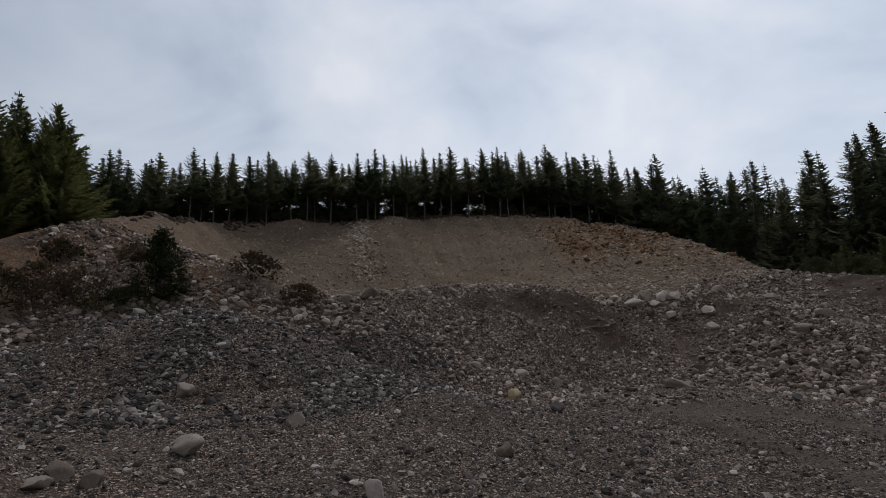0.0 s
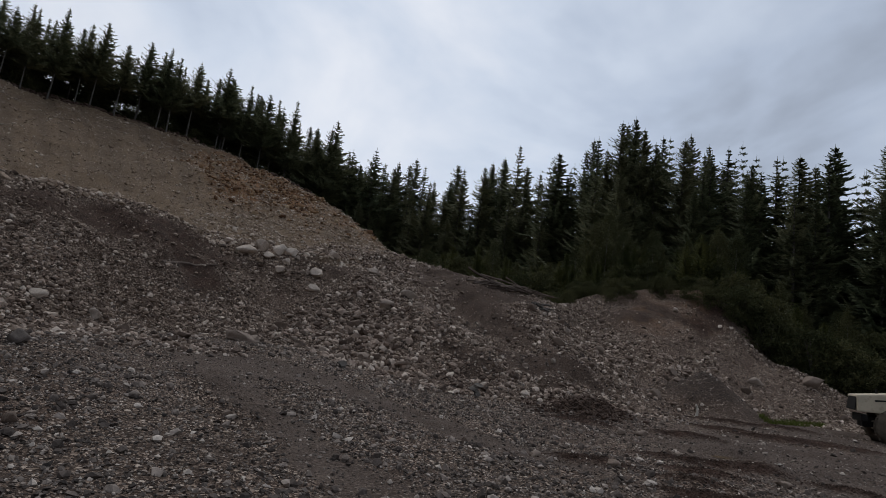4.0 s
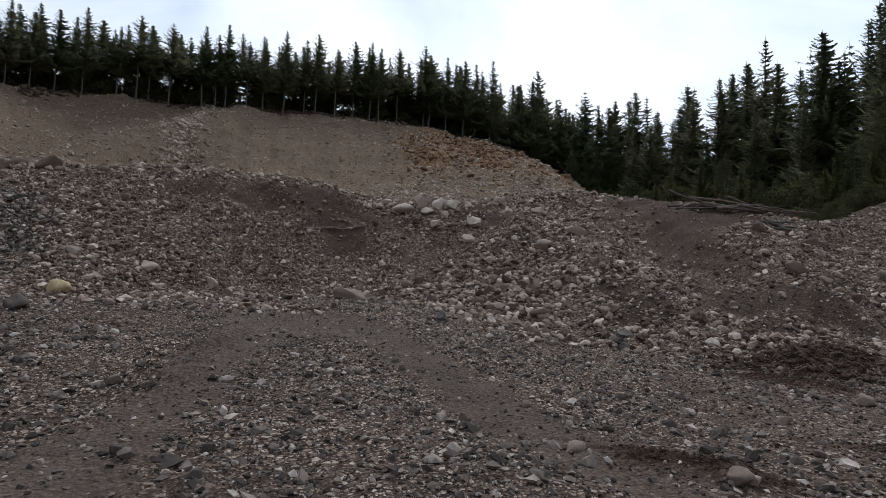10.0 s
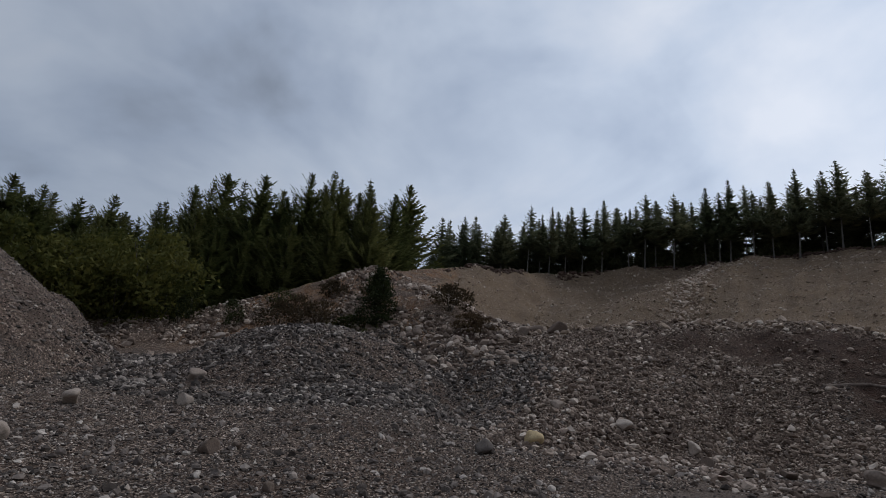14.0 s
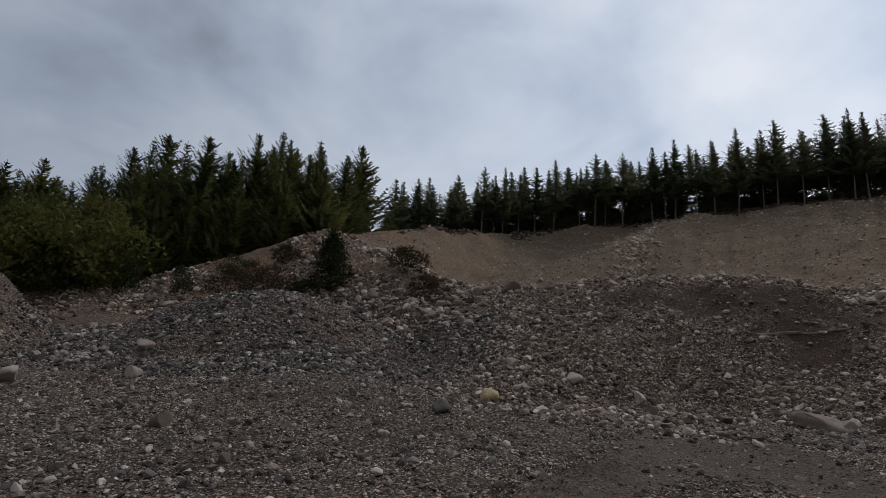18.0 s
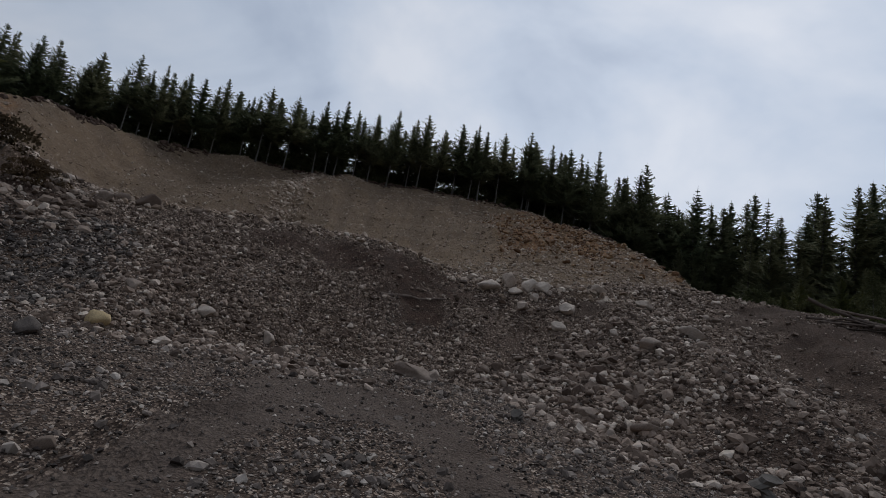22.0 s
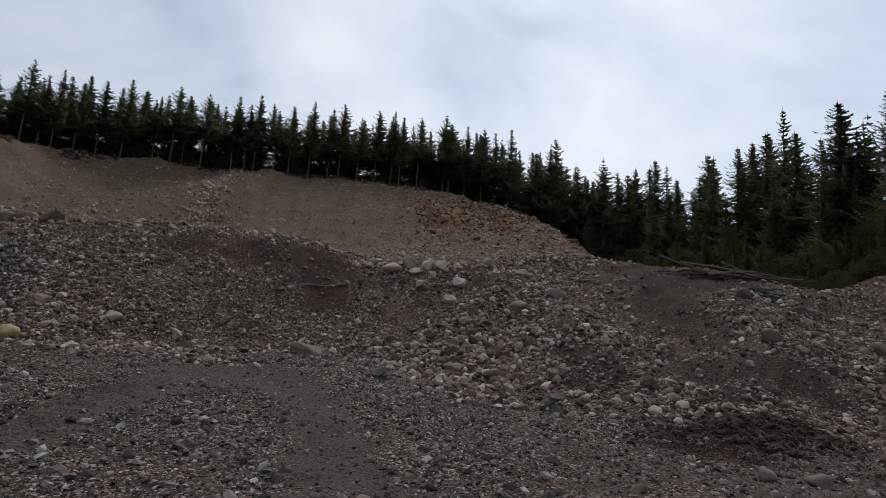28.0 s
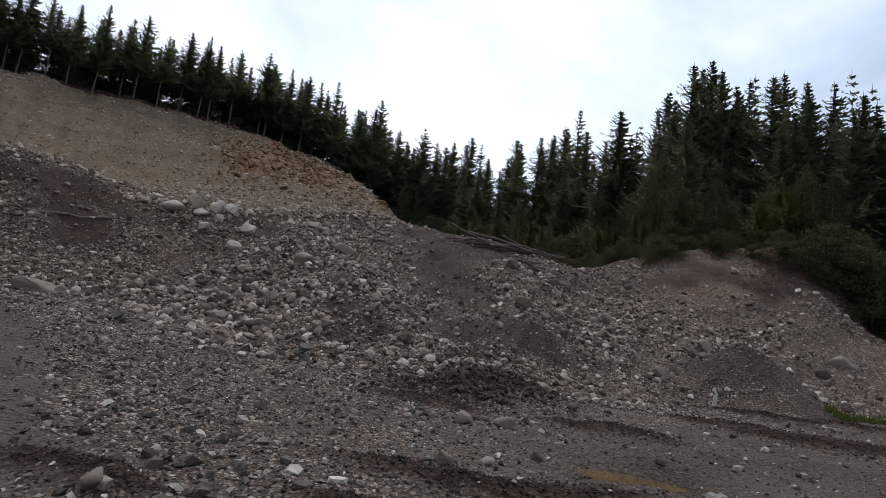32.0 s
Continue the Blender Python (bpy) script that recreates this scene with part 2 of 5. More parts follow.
BOULDER = material("boulder_stone", stone_build([(0.0, (0.13, 0.092, 0.070)), (0.4, (0.22, 0.165, 0.130)), (0.8, (0.33, 0.262, 0.212)), (1.0, (0.46, 0.385, 0.32))], (0.15, 0.112, 0.085), True), 0.85)


def plain_build(dark, light, scale=6.0, bump=0.3, distance=0.01, tint=0.0):
    def build(nt, b):
        v = place(nt)
        c = ramp_node(nt, noise_node(nt, scale, 5, 0.6, v), [(0.3, dark), (0.7, light)])
        if tint:
            c = mix_node(nt, c, ramp_node(nt, object_random(nt), [(0, (1 - tint, 1 - tint, 1 - tint)), (1, (1 + tint, 1 + tint, 1 + tint))]), 1.0, "MULTIPLY")
        nt.links.new(c, b.inputs["Base Color"])
        if bump:
            bump_node(nt, b, noise_node(nt, scale * 5, 5, 0.7, v), bump, distance)
    return build


def leaf_build(dark, light):
    def build(nt, b):
        c = ramp_node(nt, island(nt), [(0.0, dark), (1.0, light)])
        c = mix_node(nt, c, ramp_node(nt, object_random(nt), [(0, (0.65, 0.7, 0.65)), (1, (1.3, 1.2, 1.15))]), 1.0, "MULTIPLY")
        nt.links.new(c, b.inputs["Base Color"])
        # light comes through the leaves too
        thin = nt.nodes.new("ShaderNodeBsdfTranslucent")
        nt.links.new(c, thin.inputs["Color"])
        both = nt.nodes.new("ShaderNodeMixShader")
        both.inputs[0].default_value = 0.4
        nt.links.new(b.outputs[0], both.inputs[1])
        nt.links.new(thin.outputs[0], both.inputs[2])
        nt.links.new(both.outputs[0], nt.nodes["Material Output"].inputs["Surface"])
    return build


NEEDLES = material("dark_spruce_needles", leaf_build((0.085, 0.097, 0.060), (0.215, 0.226, 0.133)), 0.85, 0.1)
FIR = material("green_fir_needles", leaf_build((0.070, 0.083, 0.032), (0.162, 0.170, 0.065)), 0.85, 0.1)
LEAVES = material("dull_green_leaves", leaf_build((0.036, 0.040, 0.018), (0.100, 0.104, 0.048)), 0.8, 0.15)
BUSH_LEAVES = material("dark_green_leaves", leaf_build((0.016, 0.022, 0.008), (0.050, 0.058, 0.020)), 0.8, 0.15)
OLIVE_LEAVES = material("olive_leaves", leaf_build((0.048, 0.056, 0.014), (0.115, 0.114, 0.030)), 0.8, 0.15)
YELLOW_LEAVES = material("yellow_green_leaves", leaf_build((0.10, 0.10, 0.012), (0.24, 0.22, 0.03)), 0.8, 0.15)
DRY_LEAVES = material("dry_brown_twigs", leaf_build((0.038, 0.027, 0.017), (0.105, 0.076, 0.046)), 0.9, 0.1)
GRASS = material("green_grass", leaf_build((0.05, 0.075, 0.014), (0.13, 0.15, 0.04)), 0.8, 0.15)
BARK = material("grey_bark", plain_build((0.05, 0.042, 0.036), (0.14, 0.125, 0.11), 4, 0.5, 0.02, 0.3), 0.95)
PALE_BARK = material("pale_alder_bark", plain_build((0.06, 0.053, 0.047), (0.16, 0.145, 0.13), 4, 0.4, 0.02, 0.3), 0.9)
ALDER_BARK = material("light_grey_alder_bark", plain_build((0.14, 0.13, 0.115), (0.32, 0.30, 0.27), 4, 0.4, 0.02, 0.3), 0.9)
SOIL = material("dark_wet_soil", plain_build((0.040, 0.025, 0.018), (0.105, 0.066, 0.048), 5, 0.8, 0.05), 0.9)
WOOD = material("weathered_wood", plain_build((0.07, 0.05, 0.04), (0.17, 0.13, 0.105), 7, 0.4, 0.02, 0.25), 0.9)

# ---------------------------------------------------------------- the lie of the land
CX, CY = 8.5, 4.0
# profiles of the pit's rim, by bearing from the middle of the floor (degrees east of north)
BEARING = [-110, -95, -80, -65, -55, -46, -38, -30, -22, -13, -4, 4, 12, 17, 20, 25, 30, 35, 41, 45, 49, 56, 63.5, 66.5, 73, 81, 97, 115]
FOOT_R = [30, 28, 31, 31, 31, 29, 25, 18, 15.5, 19.5, 20.5, 20.7, 20, 19, 18.5, 16.5, 15.5, 15, 15.5, 16, 18, 21, 24, 26, 28, 31, 38, 45]
FOOT_Z = [1.5, 1.5, 2, 2.6, 3.4, 3.6, 3, 1.2, 0.9, 1, 1, 1.05, 0.9, 0.7, 0.6, 0.4, 0.3, 0.2, 0.1, 0.1, 0.1, 0.1, 0.1, 0.1, 0.1, 0.1, 0.2, 0.3]
EDGE_R = [38, 36, 40, 38, 37, 35, 32.5, 30.5, 30, 30.5, 30.5, 30.4, 31.5, 30.4, 31, 34, 34, 33, 32, 32, 32, 33, 35, 34, 34, 36, 42, 55]
EDGE_Z = [3, 3.2, 4.2, 5, 6.5, 8.2, 7.9, 6.3, 6.6, 7, 7, 6, 6.5, 6.1, 6.6, 7.3, 7.0, 6.8, 5.8, 5.3, 3.7, 3.9, 4.1, 2.4, 1.3, 0.5, 0.4, 0.5]
BENCH_R = [44, 42, 46, 43, 41, 39.5, 42, 48, 50, 50, 48, 44, 42, 40, 40, 40, 38, 37, 36, 36, 39, 40, 40, 40, 40, 42, 50, 62]
BENCH_Z = [3.4, 3.8, 4.8, 6.2, 8.8, 11.6, 10.2, 8.8, 9, 9, 9, 8.8, 8.8, 8.6, 8.6, 8.5, 6.8, 6.2, 5.2, 5.2, 7.2, 7.9, 8.3, 4.2, 1.9, 0.6, 0.6, 0.7]
CREST_R = [70, 65, 60, 54, 48, 46, 58, 74, 80, 80, 80, 80, 75, 66, 58, 46, 46, 46, 46, 46, 46, 46, 46, 46, 46, 48, 60, 70]
CREST_Z = [5, 5.4, 6, 7.5, 10, 12.6, 17, 20.9, 23.2, 24.5, 25.1, 25, 21.9, 17.9, 14.6, 9.9, 7.6, 7.1, 6.5, 6.7, 7.8, 8.5, 8.8, 4.6, 2.2, 1.4, 1.2, 1.3]

LATTICE = np.random.default_rng(7).random((256, 256))


def value_noise(x, y, scale, seed=0):
    x, y = np.asarray(x, float) * scale + 31.7 * seed, np.asarray(y, float) * scale + 17.3 * seed
    i, j = np.floor(x).astype(int), np.floor(y).astype(int)
    u, v = x - i, y - j
    u, v = u * u * (3 - 2 * u), v * v * (3 - 2 * v)
    p = lambda a, b: LATTICE[(i + a) % 256, (j + b) % 256]  # noqa: E731
    return (p(0, 0) * (1 - u) + p(1, 0) * u) * (1 - v) + (p(0, 1) * (1 - u) + p(1, 1) * u) * v - 0.5


def fbm(x, y, scale, octaves=4, gain=0.5, seed=0):
    out, a = 0, 1.0
    for n in range(octaves):
        out, a, scale = out + a * value_noise(x, y, scale, seed + n), a * gain, scale * 2.03
    return out


def smooth(e0, e1, x):
    t = np.clip((np.asarray(x, float) - e0) / (e1 - e0), 0, 1)
    return t * t * (3 - 2 * t)


def table(values):
    """A value by bearing, softened, closed behind the camera."""
    fine = np.interp(np.arange(-180, 181), [-180, *BEARING, 180], [values[0], *values, values[0]])
    kernel = np.exp(-0.5 * (np.arange(-6, 7) / 1.2) ** 2)
    return np.convolve(np.pad(fine, 6, mode="edge"), kernel / kernel.sum(), "valid")


RIM = [table(v) for v in (FOOT_R, FOOT_Z, EDGE_R, EDGE_Z, BENCH_R, BENCH_Z, CREST_R, CREST_Z)]


def rim(b):
    return [np.interp(b, np.arange(-180, 181), v) for v in RIM]


def polar(x, y):
    return np.degrees(np.arctan2(x - CX, y - CY)), np.hypot(x - CX, y - CY)


def heap(x, y, cx, cy, rx, ry, turn, top, sharp=1.0):
    """A tipped heap: straight flanks, rounded top."""
    c, s = math.cos(radians(turn)), math.sin(radians(turn))
    u, v = ((x - cx) * c + (y - cy) * s) / rx, (-(x - cx) * s + (y - cy) * c) / ry
    d = np.hypot(u, v)
    return top * np.clip(1.12 - np.sqrt(d * d * sharp + 0.0144), 0, 1)


# scraped streaks of dark soil on the yard: place, length, width, turn
STREAKS = [(16.4, 8.2, 1.6, 0.30, -42), (15.2, 7.5, 0.9, 0.28, -45), (13.4, 5.9, 1.6, 0.30, -52), (14.0, 7.1, 0.8, 0.22, -48), (26.0, 9.3, 2.2, 0.6, -54), (24.7, 10.3, 1.2, 0.3, -50), (24.5, 12.0, 1.2, 0.28, -50),
           (29.3, 11.8, 1.2, 0.28, -55), (17.9, 13.1, 1.2, 0.35, -45), (13.0, 8.7, 0.9, 0.22, -45), (20.6, 10.9, 1.1, 0.25, -48), (18.2, 5.8, 0.8, 0.2, -60), (27.6, 13.4, 1.6, 0.25, -50)]
PUDDLE_Z = 0.10
# folds of the mound: from, to, half width, height
MOUND_FOLDS = [(18.5, 30.5, 18.8, 18.0, 1.5, 0.75), (23.2, 29.0, 21.8, 18.5, 1.6, -0.55), (26.6, 26.5, 25.0, 18.0, 1.6, 0.55), (13.6, 33.0, 12.8, 25.5, 1.5, -0.45), (3.2, 31.0, 3.4, 22.5, 1.6, 0.4)]


def streaks(x, y):
    out = 0 * x
    for cx, cy, ln, wd, turn in STREAKS:
        c, s = math.cos(radians(turn)), math.sin(radians(turn))
        u, v = ((x - cx) * c + (y - cy) * s) / ln, (-(x - cx) * s + (y - cy) * c) / wd
        out = np.maximum(out, np.exp(-(u * u + v * v)))
    return out


def dark_heap(x, y):
    """The broad heap of dark gravel with its blunt top."""
    h = heap(x, y, -9.4, 20.6, 9.2, 8.8, -15, 5.6)
    return np.where(h > 3.9, 3.9 + 0.45 * (h - 3.9), h)


def height(x, y, detail=True):
    x, y = np.asarray(x, float), np.asarray(y, float)
    b, r = polar(x, y)
    wob = 1 + 0.035 * fbm(x, y, 0.16, 3, seed=3) if detail else 1
    fr, fz, er, ez, br, bz, tr, tz = rim(b)
    rr = r * wob
    z = 0.02 + fz * smooth(5, fr, rr)
    z = z + (ez - fz) * np.clip((rr - fr) / (er - fr), 0, 1) ** 1.12
    z = z + (bz - ez) * np.clip((rr - er) / (br - er), 0, 1)
    z = z + (tz - bz) * np.clip((rr - br) / (tr - br), 0, 1) ** 1.05
    z = z + 1.5 * smooth(0, 60, rr - tr)
    # a low spur down the upper slope, with a hollow west of it
    spur = smooth(44, 50, rr) * (1 - smooth(72, 80, rr))
    z = z + spur * (1.0 * np.exp(-(((b + 13 - 0.55 * (rr - 72)) / 3.0) ** 2)) - 0.9 * np.exp(-(((b + 24 - 0.4 * (rr - 72)) / 5.0) ** 2)))
    # heaps tipped on the floor
    z = np.maximum(z, dark_heap(x, y))
    z = np.maximum(z, heap(x, y, -21.4, 1.9, 15.4, 15.4, 0, 10.9, 1.0))
    z = np.maximum(z, np.minimum(4.5, heap(x, y, -18.6, 10.2, 6.8, 6.0, 0, 6.6, 1.0)))
    # a ridge down the eastern mound with a washed hollow beside it
    for ax, ay, bx, by, wide, tall in MOUND_FOLDS:
        t = np.clip(((x - ax) * (bx - ax) + (y - ay) * (by - ay)) / ((bx - ax) ** 2 + (by - ay) ** 2), 0, 1)
        z = z + tall * np.sin(math.pi * np.clip(0.12 + 0.8 * t, 0, 1)) * np.exp(-(((x - ax - t * (bx - ax)) ** 2 + (y - ay - t * (by - ay)) ** 2) / wide ** 2))
    # the dark spill beneath the terrace and the dirt clump at the mound's toe
    z = z + 0.55 * np.exp(-(((x - 20.1) / 1.5) ** 2 + ((y - 14.6) / 1.1) ** 2))
    z = z + 0.16 * streaks(x, y)
    z = z + 0.5 * np.exp(-(((x + 1.0) / 5) ** 2 + ((y + 1.0) / 4) ** 2))
    # the low tail of the eastern bank behind the roller
    z = z + 0.6 * np.exp(-(((b - 70.5) / 3.5) ** 2 + ((r - 36.5) / 3.0) ** 2))
    # a small cone of grey gravel at the foot of the eastern bank
    z = np.maximum(z, heap(x, y, 30.6, 15.9, 2.7, 2.7, 0, 2.2, 1.0))
    if detail:
        slope = smooth(0, 4, rr - fr)
        z = z + slope * (0.55 * fbm(x, y, 0.30, 4, 0.5, 11) + 0.12 * fbm(x, y, 1.9, 3, 0.55, 5))
        # rills washed down the upper slope
        upper = smooth(0, 6, rr - br) * (1 - smooth(-6, 0, rr - tr)) + 0.6 * smooth(1, 3, rr - fr) * (1 - smooth(-3, 0, rr - er))
        z = z - 0.55 * upper * np.abs(value_noise(b * 1.3 + 0.02 * rr, 0.05 * rr, 0.9, 4)) - 0.2 * upper * np.abs(value_noise(b * 3.1, 0.09 * rr, 1.0, 14))
        z = z + (1 - slope) * (0.10 * fbm(x, y, 0.35, 3, 0.5, 21)) + 0.05 * fbm(x, y, 3.3, 2, 0.5, 9)
        # ruts and scraped soil on the floor in front of the roller
        ruts = smooth(14, 17, x) * (1 - smooth(34, 38, x)) * smooth(-2, 4, y) * (1 - smooth(11, 15, y))
        z = z + ruts * 0.16 * np.maximum(0, fbm(x * 0.7 + y * 0.7, (y - x) * 0.25, 0.9, 3, 0.5, 41)) * (1 - slope)
        # lug marks of a machine's tracks
        run = np.exp(-(((x - 6.9) / 0.7) ** 4)) * smooth(10.5, 12, y) * (1 - smooth(15.5, 17.5, y))
        z = z + 0.085 * run * np.sin(10.5 * (y + 0.35 * x))
    # the yard rises a little towards the roller
    z = z + 0.16 * smooth(17, 30, x) * (1 - smooth(11, 16, y - 0.2 * (x - 30)))
    z = z + 0.1 * np.exp(-(((x - 33.4) / 1.3) ** 2 + ((y - 6.4) / 1.3) ** 2))
    # broken ledges in the rusty upper slope
    if detail:
        ledge = np.exp(-(((b - 13) / 6.5) ** 2)) * smooth(4, 12, rr - br) * (1 - smooth(-3, 1, rr - tr))
        z = z + ledge * (0.7 * np.abs(fbm(x, y, 0.22, 4, 0.6, 71)) + 0.35 * fbm(x, y, 0.9, 3, 0.6, 73))
    # the hollow that holds the puddle
    hollow = np.exp(-(((x - 18.35) / 1.2) ** 2 + ((y - 8.4) / 1.2) ** 2) ** 2)
    z = z * (1 - hollow) + hollow * (PUDDLE_Z - 0.12 + 0.25 * (((x - 18.35) * 0.574 + (y - 8.4) * 0.819) / 0.75) ** 2)
    return z


# patches of the pit by what covers them: place, half length, half width, turn
BARE = [(24.2, 26.0, 4.6, 1.3, 82), (22.0, 19.8, 3.2, 0.9, 75), (17.9, 19.2, 2.2, 1.0, 80), (25.5, 31.5, 2.5, 1.4, 0), (8.9, 29.7, 1.6, 1.7, 0), (16.9, 32.6, 1.7, 1.9, 0), (26.0, 27.6, 5.0, 1.5, -32), (22.9, 19.3, 2.5, 1.1, -40), (-3.0, 21.9, 5.8, 1.0, 131), (20.5, 25.5, 3.2, 1.0, -38), (0.3, 15.6, 2.0, 0.9, 150), (37.5, 24.5, 2.5, 1.5, 0)]
SPILLS = [(6.8, 31.8, 4.8, 1.5, 8), (9.2, 29.7, 1.2, 1.2, 0), (-7.0, 27.4, 1.5, 0.9, 20), (21.0, 22.6, 1.5, 0.5, -40), (40.5, 21.5, 2.5, 1.2, 0)]
STONY = [(28.0, 21.0, 3.5, 2.2, 60), (33.0, 19.0, 3.5, 2.0, 10), (19.6, 23.0, 2.0, 2.6, 0), (0.4, 23.7, 5.4, 1.6, -52), (5.0, 21.0, 3.6, 1.7, 0), (15.4, 24.3, 4.2, 3.4, 20), (14.0, 34.5, 3.0, 2.2, 0), (31.0, 22.0, 5.0, 2.6, -20), (22.0, 16.5, 4.0, 1.6, -35), (16.0, 18.0, 3.0, 2.0, 0), (-17.0, 29.5, 5.0, 3.0, 20)]


def patches(x, y, some, ragged):
    """How far a place lies within any of some ragged oval patches, 0 to 1."""
    out = 0 * x
    for cx, cy, ln, wd, turn in some:
        c, s = math.cos(radians(turn)), math.sin(radians(turn))
        u, v = ((x - cx) * c + (y - cy) * s) / ln, (-(x - cx) * s + (y - cy) * c) / wd
        out = np.maximum(out, smooth(1.35, 0.6, np.sqrt(u * u + v * v) + 0.7 * ragged))
    return out


def masks(x, y):
    b, r = polar(x, y)
    fr, fz, er, ez, br, bz, tr, tz = rim(b)
    n1, n2 = fbm(x, y, 0.25, 4, 0.55, 51), fbm(x, y, 0.9, 4, 0.55, 61)
    base = fz + (ez - fz) * np.clip((r - fr) / (er - fr), 0, 1)
    dark = dark_heap(x, y)
    gravel = smooth(-0.5, 0.25, dark - base * (r > fr) + 0.25 * n2) * (dark > 0.02)
    gravel = np.maximum(gravel, smooth(0.0, 0.6, heap(x, y, -21.4, 1.9, 15.4, 15.4, 0, 10.9)))
    gravel = np.maximum(gravel, smooth(0.0, 0.6, heap(x, y, -18.6, 10.2, 6.8, 6.0, 0, 6.6)) * (x < -8) * (y < 18))
    gravel = np.maximum(gravel, 0.8 * smooth(0.2, 0.45, heap(x, y, 30.6, 15.9, 2.6, 2.6, 0, 1.0)) * (b > 40))
    gravel = np.maximum(gravel, (0.45 + 0.4 * smooth(-0.05, 0.3, n1)) * (1 - smooth(-2, 1, r - fr)))
    # brown soil shows through on the heap
    gravel = gravel * (1 - 0.7 * smooth(0.02, 0.22, fbm(x, y, 0.33, 3, 0.55, 91)) * (x < 4) * (r > 8))
    sand = smooth(-1.0, 2.5, r - er + 2.5 * n2) * (b > -40) * (b < 29)
    sand = np.maximum(sand, 0.35 * smooth(-0.1, 0.3, n1) * smooth(0, 4, r - fr) * (b < -24) * (b > -100))
    rust = smooth(-0.45, -0.05, n2) * smooth(0.25, 0.6, np.exp(-(((b - 12) / 7) ** 2)) + 0.4 * n1) * smooth(5, 16, r - br) * (1 - smooth(-1, 3, r - tr))
    rust = np.maximum(rust, 0.6 * smooth(-0.1, 0.3, n2) * np.exp(-(((b - 21) / 5) ** 2)) * smooth(0, 5, r - er))
    rust = np.maximum(rust, 0.85 * smooth(-0.3, 0.15, n2) * smooth(1, 5, r - fr) * (b < -38) * (b > -80) * (1 - gravel))
    rust = np.maximum(rust, 0.4 * smooth(-0.2, 0.2, n2) * np.exp(-(((b - 60) / 7) ** 2)) * smooth(8, 14, r - fr))
    soil = smooth(0.18, 0.45, streaks(x, y) + 0.3 * n2)
    soil = np.maximum(soil, np.exp(-(((x - 20.1) / 1.7) ** 2 + ((y - 14.6) / 1.2) ** 2)) ** 0.7)
    soil = np.maximum(soil, 0.9 * patches(x, y, SPILLS, n2))
    soil = np.maximum(soil, 0.5 * np.exp(-(((b + 33) / 5) ** 2 + ((r - 24.3) / 2.2) ** 2)) * (1 - gravel))
    # dark scrubby soil on the brow of the eastern bank
    soil = np.maximum(soil, 0.75 * smooth(-0.25, 0.2, n2 + 0.1) * smooth(44, 48, b) * (b < 80) * smooth(-2.5, 1.5, r - br))
    moss = smooth(-2, 5, r - tr)
    dirt = smooth(-0.25, 0.15, n1 + 0.1) * smooth(13, 19, x) * (1 - smooth(10, 14, y - 0.12 * (x - 20))) * (1 - smooth(-1.5, 0.5, r - fr))
    lanes = np.exp(-(((x - 7.4) / 0.75) ** 2)) + np.exp(-(((x - 10.6 - 0.26 * (15.3 - y)) / 0.75) ** 2)) * (y < 17.5) + np.exp(-(((x - 8.9) / 2.0) ** 2 + ((y - 18.0) / 2.0) ** 2))
    dirt = np.maximum(dirt, smooth(0.3, 0.7, lanes + 0.5 * n2) * smooth(6, 9, y) * (1 - smooth(19.5, 22.0, y)))
    moss = np.maximum(moss, smooth(0, 6, r - fr - 12) * (b > 66) * (b < 120))
    pale = smooth(9, 16, b) * (b < 100) * (1 - smooth(0, 4, r - er)) * 0.8
    cone = smooth(0.2, 0.45, heap(x, y, 30.6, 15.9, 2.6, 2.6, 0, 1.0) + 0.3 * n2)
    gravel = gravel * (1 - 0.6 * smooth(30, 50, b) * (r < fr + 2) * (1 - cone))
    bare = patches(x, y, BARE, n2) * (1 - gravel)
    wash = smooth(0.02, 0.30, np.abs(value_noise(b * 1.3 + 0.02 * r, 0.05 * r, 0.9, 4)) + 0.35 * n1 + 0.5 * np.exp(-(((b + 22) / 7) ** 2)) - 0.08) * smooth(0, 4, r - er) * (b > -40) * (b < 29) * 0.8
    return dict(cone=cone, pale=pale * (1 - cone), wash=wash * (1 - gravel), bare=bare, gravel=gravel, sand=sand * (1 - gravel), rust=rust * (1 - gravel), soil=soil, moss=moss, dirt=dirt)


def flat_mesh(name, verts, faces, mat, smooth_shade=False):
    """A mesh from arrays of corners and of triangles or quads."""
    me = bpy.data.meshes.new(name)
    verts, faces = np.asarray(verts, np.float32), np.asarray(faces, np.int32)
    me.vertices.add(len(verts)), me.loops.add(faces.size), me.polygons.add(len(faces))
    me.vertices.foreach_set("co", verts.ravel())
    me.loops.foreach_set("vertex_index", faces.ravel())
    me.polygons.foreach_set("loop_start", np.arange(0, faces.size, faces.shape[1], dtype=np.int32))
    me.polygons.foreach_set("use_smooth", np.full(len(faces), smooth_shade))
    me.materials.append(mat)
    me.update()
    return me


